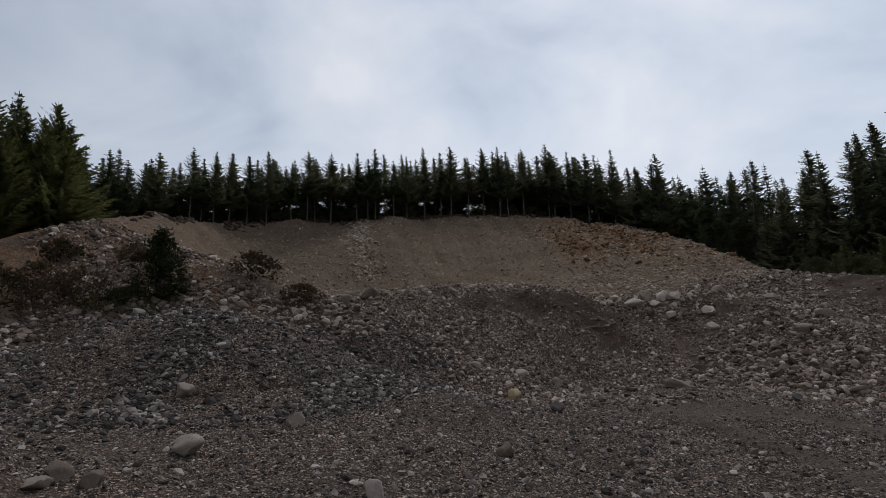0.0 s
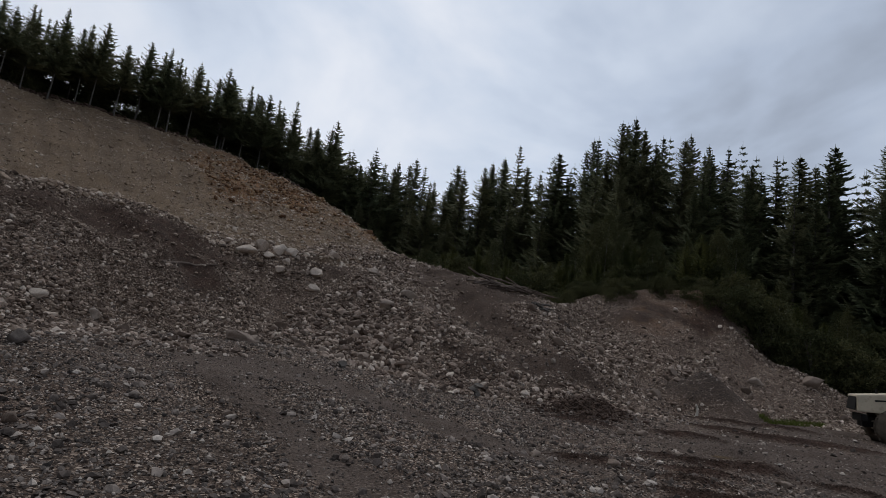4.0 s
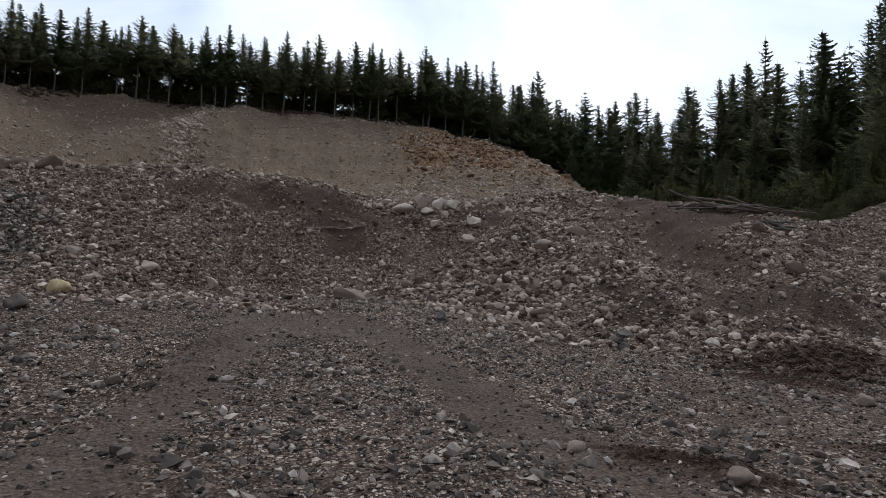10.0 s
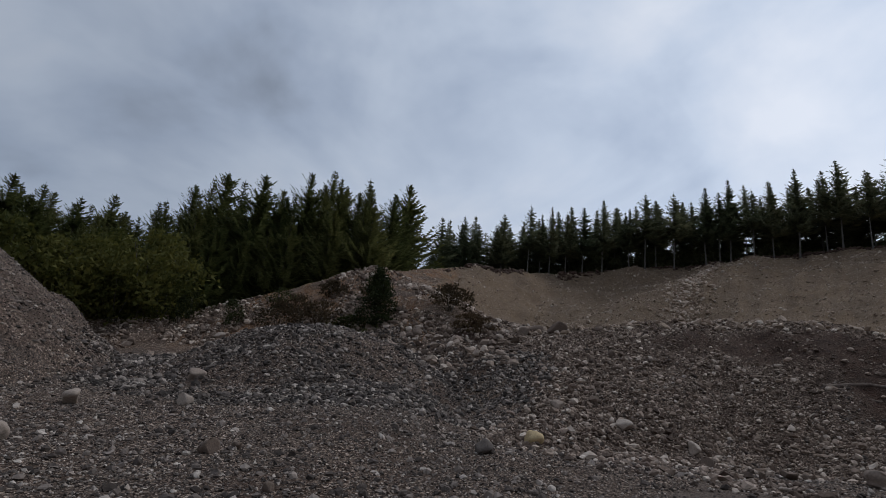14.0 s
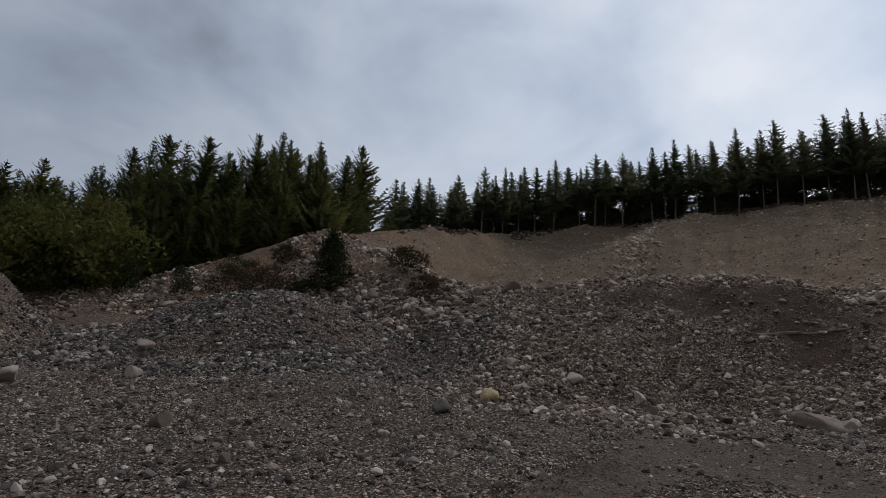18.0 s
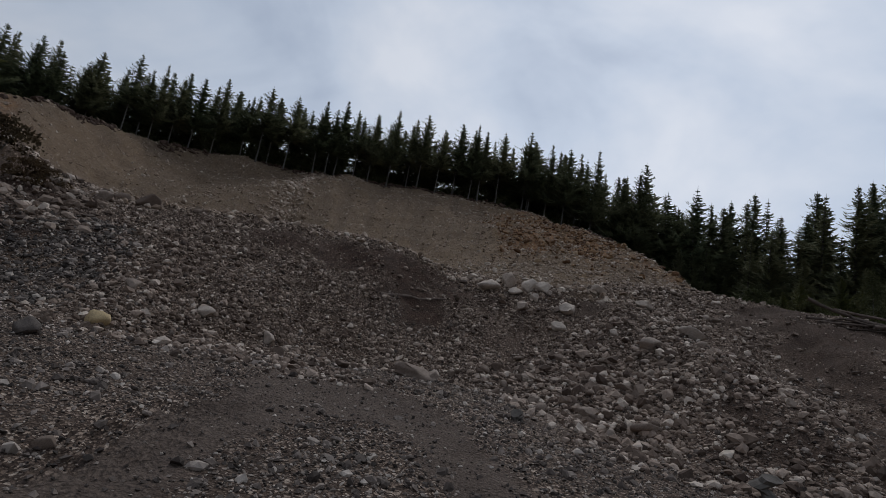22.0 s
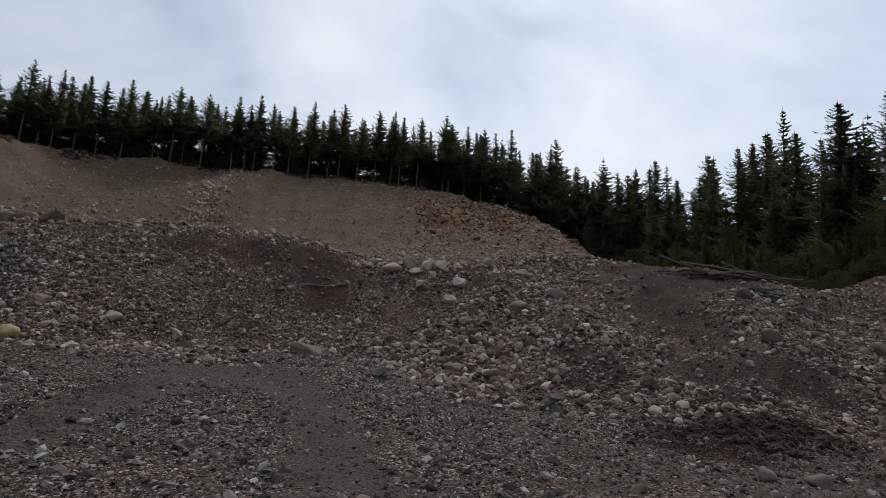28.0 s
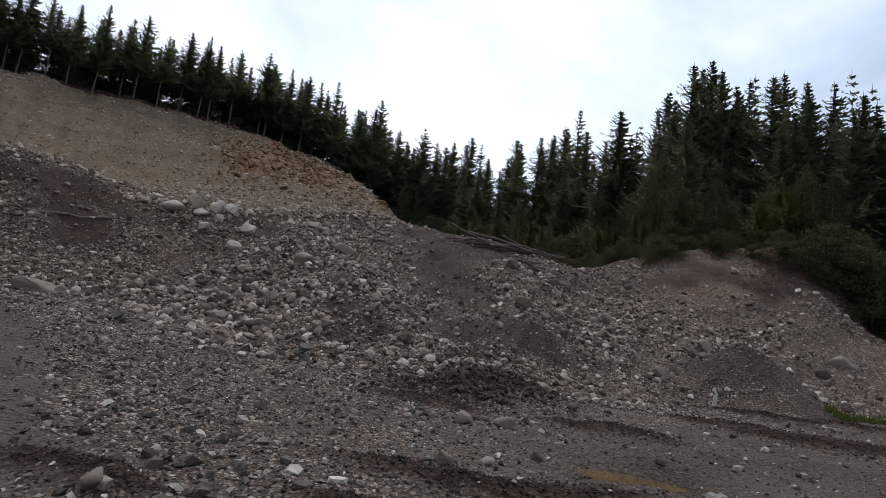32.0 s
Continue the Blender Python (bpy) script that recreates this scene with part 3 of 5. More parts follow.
def build_ground():
    turns = 760
    rings = np.concatenate([[0.001, 0.3], np.arange(0.6, 14, 0.2), np.arange(14, 46, 0.2), np.arange(46, 96, 0.5), np.geomspace(96, 2500, 26)])
    a = np.linspace(-np.pi, np.pi, turns, endpoint=False)
    rr, aa = np.meshgrid(rings, a, indexing="ij")
    x, y = (CX + rr * np.sin(aa)).ravel(), (CY + rr * np.cos(aa)).ravel()
    z = height(x, y)
    k = np.arange(turns)
    rows = np.arange(len(rings) - 1)[:, None] * turns
    quads = np.stack([rows + k, rows + (k + 1) % turns, rows + turns + (k + 1) % turns, rows + turns + k], -1).reshape(-1, 4)[:, ::-1]
    me = flat_mesh("ground", np.stack([x, y, z], 1), quads, GROUND, True)
    for name, values in masks(x, y).items():
        me.attributes.new(name, "FLOAT", "POINT").data.foreach_set("value", np.clip(values, 0, 1).astype(np.float32))
    return tagged(new("ground", me), "gravel pit floor and slopes of stony brown earth", "ground", kind="structure")


ground = build_ground()

# ---------------------------------------------------------------- stones


def ico():
    bm = bmesh.new()
    bmesh.ops.create_icosphere(bm, subdivisions=1, radius=1)
    v = np.array([p.co[:] for p in bm.verts])
    f = np.array([[p.index for p in q.verts] for q in bm.faces])
    bm.free()
    return v, f


ICO_V, ICO_F = ico()
# a rough six-sided pebble: two rings and two tips
PEB_V = np.array([[0, 0, -1]] + [[math.cos(t), math.sin(t), -0.35] for t in np.arange(5) * 1.2566] + [[0.85 * math.cos(t + 0.6), 0.85 * math.sin(t + 0.6), 0.45] for t in np.arange(5) * 1.2566] + [[0, 0, 0.95]])
PEB_F = np.array([[0, 1 + (i + 1) % 5, 1 + i] for i in range(5)] + [[1 + i, 1 + (i + 1) % 5, 6 + i] for i in range(5)] + [[1 + (i + 1) % 5, 6 + (i + 1) % 5, 6 + i] for i in range(5)] + [[6 + i, 6 + (i + 1) % 5, 11] for i in range(5)])

# a smaller chip: one ring and two tips
CHIP_V = np.array([[0, 0, -0.9]] + [[math.cos(t), math.sin(t), 0.12 * (-1) ** i] for i, t in enumerate(np.arange(5) * 1.2566)] + [[0.15, 0.1, 0.9]])
CHIP_F = np.array([[0, 1 + (i + 1) % 5, 1 + i] for i in range(5)] + [[1 + i, 1 + (i + 1) % 5, 6] for i in range(5)])


def turned(n, r):
    """Random turns about z with a little tilt."""
    a, t, u = r.random(n) * 6.283, r.normal(0, 0.35, n), r.normal(0, 0.35, n)
    ca, sa, ct, st, cu, su = np.cos(a), np.sin(a), np.cos(t), np.sin(t), np.cos(u), np.sin(u)
    z0 = np.zeros(n)
    rz = np.stack([np.stack([ca, -sa, z0], -1), np.stack([sa, ca, z0], -1), np.stack([z0, z0, z0 + 1], -1)], 1)
    rx = np.stack([np.stack([z0 + 1, z0, z0], -1), np.stack([z0, ct, -st], -1), np.stack([z0, st, ct], -1)], 1)
    ry = np.stack([np.stack([cu, z0, su], -1), np.stack([z0, z0 + 1, z0], -1), np.stack([-su, z0, cu], -1)], 1)
    return rz @ rx @ ry


def scatter(name, x, y, size, mat, label, r, sink=0.3, chips=False):
    """Many loose stones, lying on the ground, in one mesh."""
    if chips:
        # small ones are plain chips, larger ones have more faces
        small = size < 0.07
        vs, fs = stones(x[small], y[small], size[small], CHIP_V, CHIP_F, r, sink)
        vl, fl = stones(x[~small], y[~small], size[~small], PEB_V, PEB_F, r, sink)
        verts, faces = np.concatenate([vs, vl]), np.concatenate([fs, fl + len(vs)])
    else:
        verts, faces = stones(x, y, size, PEB_V, PEB_F, r, sink)
    return tagged(new(name, flat_mesh(name, verts, faces, mat)), label, "stones", kind="stuff")


def stones(x, y, size, peb_v, peb_f, r, sink):
    n = len(x)
    shape = peb_v[None] * (1 + r.normal(0, 0.22, (n, len(peb_v), 1)))
    shape = shape * (size[:, None] * np.stack([r.uniform(0.8, 1.35, n), r.uniform(0.7, 1.05, n), r.uniform(0.6, 0.95, n)], 1))[:, None]
    shape = np.einsum("nij,nkj->nki", turned(n, r), shape)
    at = np.stack([x, y, height(x, y) + size * (0.5 - sink)], 1)
    verts = (shape + at[:, None]).reshape(-1, 3)
    faces = (peb_f[None] + (np.arange(n) * len(peb_v))[:, None, None]).reshape(-1, 3)
    return verts, faces


def sample(n, r, lo, hi, near, far, power=1.0):
    """Places in a sector: bearings lo to hi, distances near to far from the middle."""
    b = np.radians(r.uniform(lo, hi, n))
    d = near + (far - near) * r.random(n) ** power
    return CX + d * np.sin(b), CY + d * np.cos(b)


def sizes(n, r, small, large, tail=2.6):
    return small * np.minimum((1 - r.random(n)) ** (-1 / tail), large / small)


def keep(mask, *arrays):
    return [a[mask] for a in arrays]


def scatter_all():
    r = np.random.default_rng(17)
    # floor
    x, y = sample(78000, r, -95, 95, 2.5, 26, 0.70)
    s = sizes(len(x), r, 0.020, 0.085, 2.8)
    m = masks(x, y)
    ok = (r.random(len(x)) < 0.35 + 0.65 * (value_noise(x, y, 0.5, 3) > -0.1)) & (m["soil"] < 0.5) & (r.random(len(x)) < 1 - 0.8 * m["dirt"])
    scatter("floor_pebbles", *keep(ok, x, y, s), GREY_STONE, "scattered grey and buff pebbles on the pit floor", r, 0.3, True)
    x, y = sample(30000, r, -80, 90, 3.0, 15, 0.7)
    m = masks(x, y)
    ok = r.random(len(x)) < 1 - 0.75 * np.maximum(m["dirt"], m["soil"])
    x, y = keep(ok, x, y)
    scatter("fine_gravel", x, y, sizes(len(x), r, 0.014, 0.05, 3.0), DARK_STONE, "fine dark gravel strewn on the pit floor", r, 0.2, True)
    # the dark heap, closely strewn with crushed stone
    x, y = r.uniform(-21, 4, 105000), r.uniform(8, 27, 105000)
    h = dark_heap(x, y)
    ok = (r.random(len(x)) < 0.12 + 0.95 * smooth(0.0, 0.6, h)) & (h > 0.01) & (r.random(len(x)) > 0.75 * smooth(0.02, 0.22, fbm(x, y, 0.33, 3, 0.55, 91)))
    x, y = keep(ok, x, y)
    scatter("dark_gravel", x, y, sizes(len(x), r, 0.030, 0.12, 3.0), DARK_STONE, "dark blue-grey crushed gravel on a tipped heap", r, 0.3, True)
    # the tall heap in the west
    x, y = r.uniform(-31, -3, 16000), r.uniform(-10, 16, 16000)
    ok = (np.maximum(heap(x, y, -21.4, 1.9, 15.4, 15.4, 0, 1.0), heap(x, y, -18.6, 10.2, 6.8, 6.0, 0, 1.0)) > 0.02) & (x > -21)
    x, y = keep(ok, x, y)
    scatter("heap_gravel", x, y, sizes(len(x), r, 0.03, 0.09, 3.4), DARK_STONE, "fine dark gravel on the steep tall heap", r, 0.3, True)
    # the stony slopes: runs of close-lying stones down the fall of the ground, with finer soil between
    x, y = sample(215000, r, -62, 27, 14.5, 33.5, 0.75)
    b, d = polar(x, y)
    fr = rim(b)[0]
    m = masks(x, y)
    runs = 0.62 + 1.5 * fbm(b * 0.55, 0.22 * d, 0.5, 4, 0.6, 8) + 0.5 * value_noise(x, y, 0.28, 12)
    ok = (d > fr - 1.5) & (r.random(len(x)) > np.maximum(np.maximum(0.6 * m["rust"], 0.93 * m["bare"]), 0.93 * m["soil"])) & (dark_heap(x, y) < 0.25) & (r.random(len(x)) < np.clip(runs, 0.10, 0.8))
    x, y = keep(ok, x, y)
    scatter("slope_cobbles", x, y, sizes(len(x), r, 0.027, 0.12, 2.9), COBBLE, "pale cobbles and stones covering the lower slope", r, 0.3, True)
    x, y = sample(110000, r, 15, 78, 13.5, 38, 0.72)
    b, d = polar(x, y)
    fr = rim(b)[0]
    m = masks(x, y)
    runs = 0.60 + 1.5 * fbm(b * 0.5, 0.20 * d, 0.5, 4, 0.6, 6) + 0.5 * value_noise(x, y, 0.26, 15)
    ok = (d > fr - 1.0) & (m["cone"] < 0.4) & (r.random(len(x)) > np.maximum(np.maximum(0.6 * m["rust"], 0.93 * m["bare"]), 0.93 * m["soil"])) & (r.random(len(x)) < np.clip(runs, 0.10, 0.8))
    x, y = keep(ok, x, y)
    scatter("mound_cobbles", x, y, sizes(len(x), r, 0.029, 0.14, 2.8), MOUND_COBBLE, "loose grey-brown cobbles on the eastern mound", r, 0.3, True)
    # the sandy upper slope and the terrace
    x, y = sample(11000, r, -48, 27, 29, 82, 0.75)
    b, d = polar(x, y)
    er = rim(b)[2]
    ok = (d > er - 1) & (r.random(len(x)) > 0.6 * masks(x, y)["rust"])
    x, y = keep(ok, x, y)
    scatter("sandy_stones", x, y, sizes(len(x), r, 0.045, 0.17, 2.8), SAND_STONE, "pale stones strewn over the sandy upper slope", r, 0.3, True)
    x, y = sample(17000, r, -82, -28, 24, 42)
    b, d = polar(x, y)
    ok = (d > rim(b)[0] - 1) & (value_noise(x, y, 0.35, 9) > -0.2)
    x, y = keep(ok, x, y)
    scatter("bank_rocks", x, y, sizes(len(x), r, 0.06, 0.24, 2.6), MOUND_COBBLE, "pale broken rocks on the western bank", r, 0.25, True)
    # rockfall of mixed cobbles beside the mound's foot
    x, y = sample(52000, r, -40, 70, 13, 33, 0.8)
    ok = (r.random(len(x)) < 0.85 * patches(x, y, STONY, fbm(x, y, 0.6, 3, 0.5, 33))) & (dark_heap(x, y) < 0.6) & (masks(x, y)["cone"] < 0.4)
    x, y = keep(ok, x, y)
    scatter("rockfall_cobbles", x, y, sizes(len(x), r, 0.038, 0.15, 3.0) * (1 + 0.65 * np.exp(-(((x - 16) / 4) ** 2 + ((y - 24) / 5) ** 2))), PINK_COBBLE, "pinkish-buff cobbles of mixed sizes in the rockfall", r, 0.25)
    x, y = sample(2600, r, -50, -10, 16, 36, 0.9)
    ok = (dark_heap(x, y) < 0.5) & (r.random(len(x)) < 0.2 + patches(x, y, STONY, fbm(x, y, 0.5, 3, 0.5, 35)))
    x, y = keep(ok, x, y)
    scatter("gully_cobbles", x, y, sizes(len(x), r, 0.05, 0.14, 3.0), PINK_COBBLE, "pale pinkish cobbles in the gully beside the heap", r, 0.25)
    # stones of the upper slope, thick about the rusty ledges
    x, y = sample(30000, r, -30, 28, 33, 78, 0.85)
    b, d = polar(x, y)
    er, tr = rim(b)[2], rim(b)[6]
    want = 0.22 + 0.9 * np.clip(2.2 * fbm(x, y, 0.16, 3, 0.55, 77), 0, 1) + 0.6 * np.exp(-(((b - 14) / 7) ** 2))
    ok = (d > er) & (d < tr + 1) & (r.random(len(x)) < want)
    x, y = keep(ok, x, y)
    scatter("upper_stones", x, y, sizes(len(x), r, 0.06, 0.2, 3.2), SAND_STONE, "buff stones washed out of the upper slope", r, 0.35, True)
    x, y = sample(8000, r, 3, 24, 40, 74, 0.9)
    ok = r.random(len(x)) < 1.3 * masks(x, y)["rust"] * (0.25 + 0.75 * (fbm(x, y, 0.35, 3, 0.5, 79) > 0.05))
    x, y = keep(ok, x, y)
    scatter("rusty_rocks", x, y, sizes(len(x), r, 0.09, 0.32, 2.6), RUST_STONE, "broken rust-brown rocks near the crest", r, 0.3)
    # a band of pale stones down the spur of the upper slope
    t = r.random(1500)
    x, y = -8.0 - 3.3 * t + r.normal(0, 1.0, 1500), 58.5 + 22.0 * t + r.normal(0, 1.2, 1500)
    scatter("spur_stones", x, y, sizes(1500, r, 0.09, 0.26, 2.8), SAND_STONE, "pale stones washed out along the spur", r, 0.35, True)
    # crumbling dark soil along the lip of the upper slope
    b = np.radians(r.uniform(-46, 17, 3600))
    d = rim(np.degrees(b))[6] + r.normal(0.3, 0.7, 3600)
    x, y = CX + d * np.sin(b), CY + d * np.cos(b)
    ok = value_noise(x, y, 0.22, 19) > -0.12
    x, y = keep(ok, x, y)
    scatter("lip_clods", x, y, sizes(len(x), r, 0.10, 0.38, 2.6), SOIL, "crumbling dark soil along the slope's upper lip", r, 0.35, True)
    x, y = sample(900, r, -32, 22, 29.3, 31.6)
    scatter("terrace_edge_stones", x, y, sizes(len(x), r, 0.06, 0.22, 2.4), SAND_STONE, "row of pale stones along the terrace edge", r)


scatter_all()

# ---------------------------------------------------------------- boulders


def boulder_mesh(seed, squash=0.7, stretch=1.25, lumps=0.22):
    r = np.random.default_rng(seed)
    bm = bmesh.new()
    bmesh.ops.create_icosphere(bm, subdivisions=3, radius=1)
    cuts = r.normal(0, 1, (12, 3))
    cuts /= np.linalg.norm(cuts, axis=1)[:, None]
    off = r.uniform(0.42, 0.70, 12)
    for v in bm.verts:
        p = np.array(v.co[:])
        for c, o in zip(cuts, off):
            over = p @ c - o
            if over > 0:
                p = p - c * over
        p *= 1 + lumps * noise.noise(Vector(p * 1.3 + seed * 3.1)) + 0.07 * noise.noise(Vector(p * 3.5 + seed)) + 0.035 * noise.noise(Vector(p * 9 + seed))
        v.co = (p[0] * stretch, p[1], p[2] * squash)
    me = bpy.data.meshes.new("boulder")
    bm.to_mesh(me)
    bm.free()
    for p in me.polygons:
        p.use_smooth = True
    me.materials.append(BOULDER)
    return me


BOULDERS = [boulder_mesh(n, 0.68 + 0.09 * (n % 4), 1.0 + 0.09 * (n % 3), 0.16) for n in range(9)]


def put_boulder(x, y, size, n, turn=0.0, label="rounded grey boulder lying on the gravel slope", group="boulders in the pit", sink=0.25):
    ob = new("boulder", BOULDERS[n % len(BOULDERS)])
    z = float(height(x, y)) + size * 0.6 * (0.75 - sink)
    ob.matrix_world = pose(x, y, z, 8 * math.sin(n * 2.1), 8 * math.cos(n * 1.7), turn) @ Matrix.Scale(size, 4)
    return tagged(ob, label, "boulder", group)


PALE_STONE = material("pale_boulder_stone", stone_build([(0.0, (0.42, 0.335, 0.270)), (1.0, (0.58, 0.49, 0.41))], (0.20, 0.150, 0.115), True), 0.85)
PALE_BOULDERS = [boulder_mesh(n + 70, 0.7 + 0.08 * (n % 3), 1.0 + 0.15 * (n % 3), 0.2) for n in range(5)]
for me in PALE_BOULDERS:
    me.materials[0] = PALE_STONE
PALE = "pale weathered boulder in the cluster on the slope"
for k, (x, y, s) in enumerate([(12.2, 33.6, 0.48), (13.2, 34.3, 0.44), (14.3, 34.2, 0.42), (14.9, 33.7, 0.36), (17.5, 33.3, 0.36), (18.7, 29.8, 0.34), (13.8, 31.9, 0.3), (15.8, 31.2, 0.37), (15.1, 29.9, 0.28), (11.4, 34.8, 0.28), (13.5, 33.6, 0.32), (14.4, 32.9, 0.24)]):
    ob = put_boulder(x, y, 1.35 * s, k, 40 * k, PALE, sink=0.1)
    ob.data = PALE_BOULDERS[k % len(PALE_BOULDERS)]
for k, (x, y, s) in enumerate([(17.6, 25.9, 0.43), (14.6, 26.6, 0.24), (16.1, 25.9, 0.26), (12.5, 26.6, 0.3), (13.3, 25.3, 0.2), (12.5, 24.7, 0.18), (14.4, 23.1, 0.25), (15.9, 23.1, 0.29), (17, 24.2, 0.22), (13.1, 21.3, 0.26), (10.8, 25.1, 0.22), (8, 19.8, 0.15), (14.9, 23.3, 0.2), (16.1, 22.8, 0.22), (14.6, 20.1, 0.17), (14.8, 19.9, 0.15)]):
    put_boulder(x, y, s, k + 2, 53 * k)
for k, (x, y, s) in enumerate([(10.15, 22.8, 0.36), (7.6, 22.4, 0.32), (4.9, 23.9, 0.36), (-1.7, 30.8, 0.3), (0.4, 27.8, 0.28), (1.2, 22.2, 0.38), (19.5, 26.9, 0.58), (-4.2, 31.0, 0.66), (-5.4, 30.8, 0.58), (-5.3, 29.6, 0.52), (-7.4, 29.4, 0.5), (3.1, 22.9, 0.34), (5.6, 22.4, 0.3)]):
    put_boulder(x, y, 0.85 * s, k + 3, 67 * k)
for k, (x, y, s) in enumerate([(-5.3, 10.3, 0.33), (-3.8, 12.4, 0.26), (-1.55, 8.3, 0.24), (-21.4, 21.5, 0.42), (0.9, 11.5, 0.15), (-9.9, 26.5, 0.42), (-6.5, 8.6, 0.27), (-5.85, 8.35, 0.25), (-6.5, 8.1, 0.22), (-7.0, 14.0, 0.3), (0.85, 10.95, 0.24), (3.3, 10.8, 0.11), (6.5, 12.1, 0.13), (12.1, 11.2, 0.1), (16.4, 9.15, 0.15), (17.0, 9.2, 0.12), (14.6, 22.0, 0.34), (15.6, 20.4, 0.36), (18.6, 11.3, 0.22), (18.0, 11.6, 0.18), (39.4, 12.95, 0.30), (37.5, 16.6, 0.46), (35.65, 16.3, 0.34), (15.4, 10.4, 0.12), (12.05, 9.4, 0.12), (13.2, 8.25, 0.09), (16.4, 6.5, 0.15), (13.1, 8.3, 0.13), (11.1, 10.6, 0.1)]):
    put_boulder(x, y, s, k + 5, 51 * k, "single rounded stone resting on the gravel floor")
YELLOW_STONE = material("yellow_stone", stone_build([(0.0, (0.46, 0.34, 0.18)), (1.0, (0.54, 0.41, 0.23))], (0.30, 0.22, 0.13), True), 0.85)
yellow = put_boulder(2.3, 19.3, 0.30, 3, 30, "angular yellowish stone at the heap's toe")
yellow.data = boulder_mesh(33, 1.05, 0.95)
yellow.data.materials[0] = YELLOW_STONE
broad = put_boulder(9.5, 22.7, 0.58, 4, 8, "broad flat-topped grey boulder at the slope's foot")
broad.data = boulder_mesh(52, 0.52, 1.45)
DARK_BOULDER = material("dark_boulder_stone", stone_build([(0.0, (0.085, 0.068, 0.058)), (1.0, (0.125, 0.102, 0.088))], (0.07, 0.055, 0.046), True), 0.85)
dark = put_boulder(3.05, 16.1, 0.28, 6, 70, "dark grey rounded boulder at the heap's toe")
dark.data = boulder_mesh(41, 0.75, 1.1)
dark.data.materials[0] = DARK_BOULDER
leaning = put_boulder(41.5, 15.2, 0.56, 7, 120, "large pale boulder leaning at the end of the eastern bank", sink=0.1)
leaning.data = boulder_mesh(61, 0.85, 1.35)
r = np.random.default_rng(29)
bx, by = sample(150, r, 8, 30, 17.5, 31, 0.9)
for k, (x, y) in enumerate(zip(bx, by)):
    put_boulder(float(x), float(y), float(0.085 * min(2.8, (1 - r.random()) ** -0.40)), k, float(r.uniform(0, 360)), "grey-brown boulder in the rockfall on the mound")
bx, by = sample(70, r, 40, 72, 19, 37, 1.0)
for k, (x, y) in enumerate(zip(bx, by)):
    if float(rim(polar(x, y)[0])[0]) < math.hypot(x - CX, y - CY):
        put_boulder(float(x), float(y), float(0.13 * min(2.6, (1 - r.random()) ** -0.45)), k + 2, float(r.uniform(0, 360)), "grey stone lying on the eastern bank")

# ---------------------------------------------------------------- trees and bushes


def blades(base, way, side, length, width):
    """Narrow leaf-like triangles from arrays."""
    p = base + way * length[:, None]
    q = side * width[:, None]
    return np.stack([base - q, base + q, p], 1)


def crown_mesh(name, tall, wide, bare, seed, mat, rise=-0.15, step=0.42, ragged=0.25, power=0.85, sprays=9, up_tips=0.25, fine=0.30):
    """A conifer's crown: whorls of drooping branches, each a row of needle sprays."""
    r = np.random.default_rng(seed)
    tri = []
    z = tall * bare
    while z < tall - 0.15:
        f = 1 - (z - tall * bare) / (tall * (1 - bare))
        reach = wide * f ** power * r.uniform(1 - ragged, 1 + ragged)
        count = 6 if f > 0.25 else 5
        turn = r.random() * 6.283
        for k in range(count):
            if r.random() < 0.08:
                continue
            a = turn + k * 6.283 / count + r.normal(0, 0.25)
            length = max(0.18, reach * r.uniform(0.7, 1.12))
            out = np.array([math.cos(a), math.sin(a), 0])
            across = np.array([-out[1], out[0], 0])
            n = max(4, int(sprays * (0.45 + 0.55 * length / wide)))
            t = (np.arange(n) + r.random(n) * 0.6) / n
            drop = rise * length * (t ** 1.5) + up_tips * length * t ** 3
            spine = np.array([0, 0, z]) + out * (t * length)[:, None] + np.stack([0 * t, 0 * t, drop], 1)
            for sgn in (-1, 1):
                way = out * 0.75 + across * sgn * r.uniform(0.45, 0.8, n)[:, None] + np.array([0, 0, 1]) * r.normal(-0.12 + up_tips * 0.5, 0.22, n)[:, None]
                way /= np.linalg.norm(way, axis=1)[:, None]
                ln = length * fine * (1.15 - 0.75 * t) * r.uniform(0.7, 1.3, n) + 0.10
                flat = np.cross(way, np.array([0, 0, 1.0]))
                flat = flat / np.linalg.norm(flat, axis=1)[:, None] + np.array([0, 0, 0.55])
                tri.append(blades(spine, way, flat, ln, ln * 0.2 + 0.02))
            tip = out + np.array([0, 0, 0.25 + up_tips])
            tri.append(blades(spine[-1:], tip[None] / np.linalg.norm(tip), across[None] + np.array([[0, 0, 0.4]]), np.array([length * 0.22 + 0.08]), np.array([0.05])))
        z += step * r.uniform(0.75, 1.2) * (0.6 + 0.4 * f)
    top = np.array([[0, 0, tall - 0.5]])
    for a in (0, 1.57):
        tri.append(blades(top, np.array([[0, 0, 1.0]]), np.array([[math.cos(a), math.sin(a), 0]]), np.array([0.75]), np.array([0.045])))
    v = np.concatenate(tri).reshape(-1, 3)
    return flat_mesh(name, v, np.arange(len(v)).reshape(-1, 3), mat)


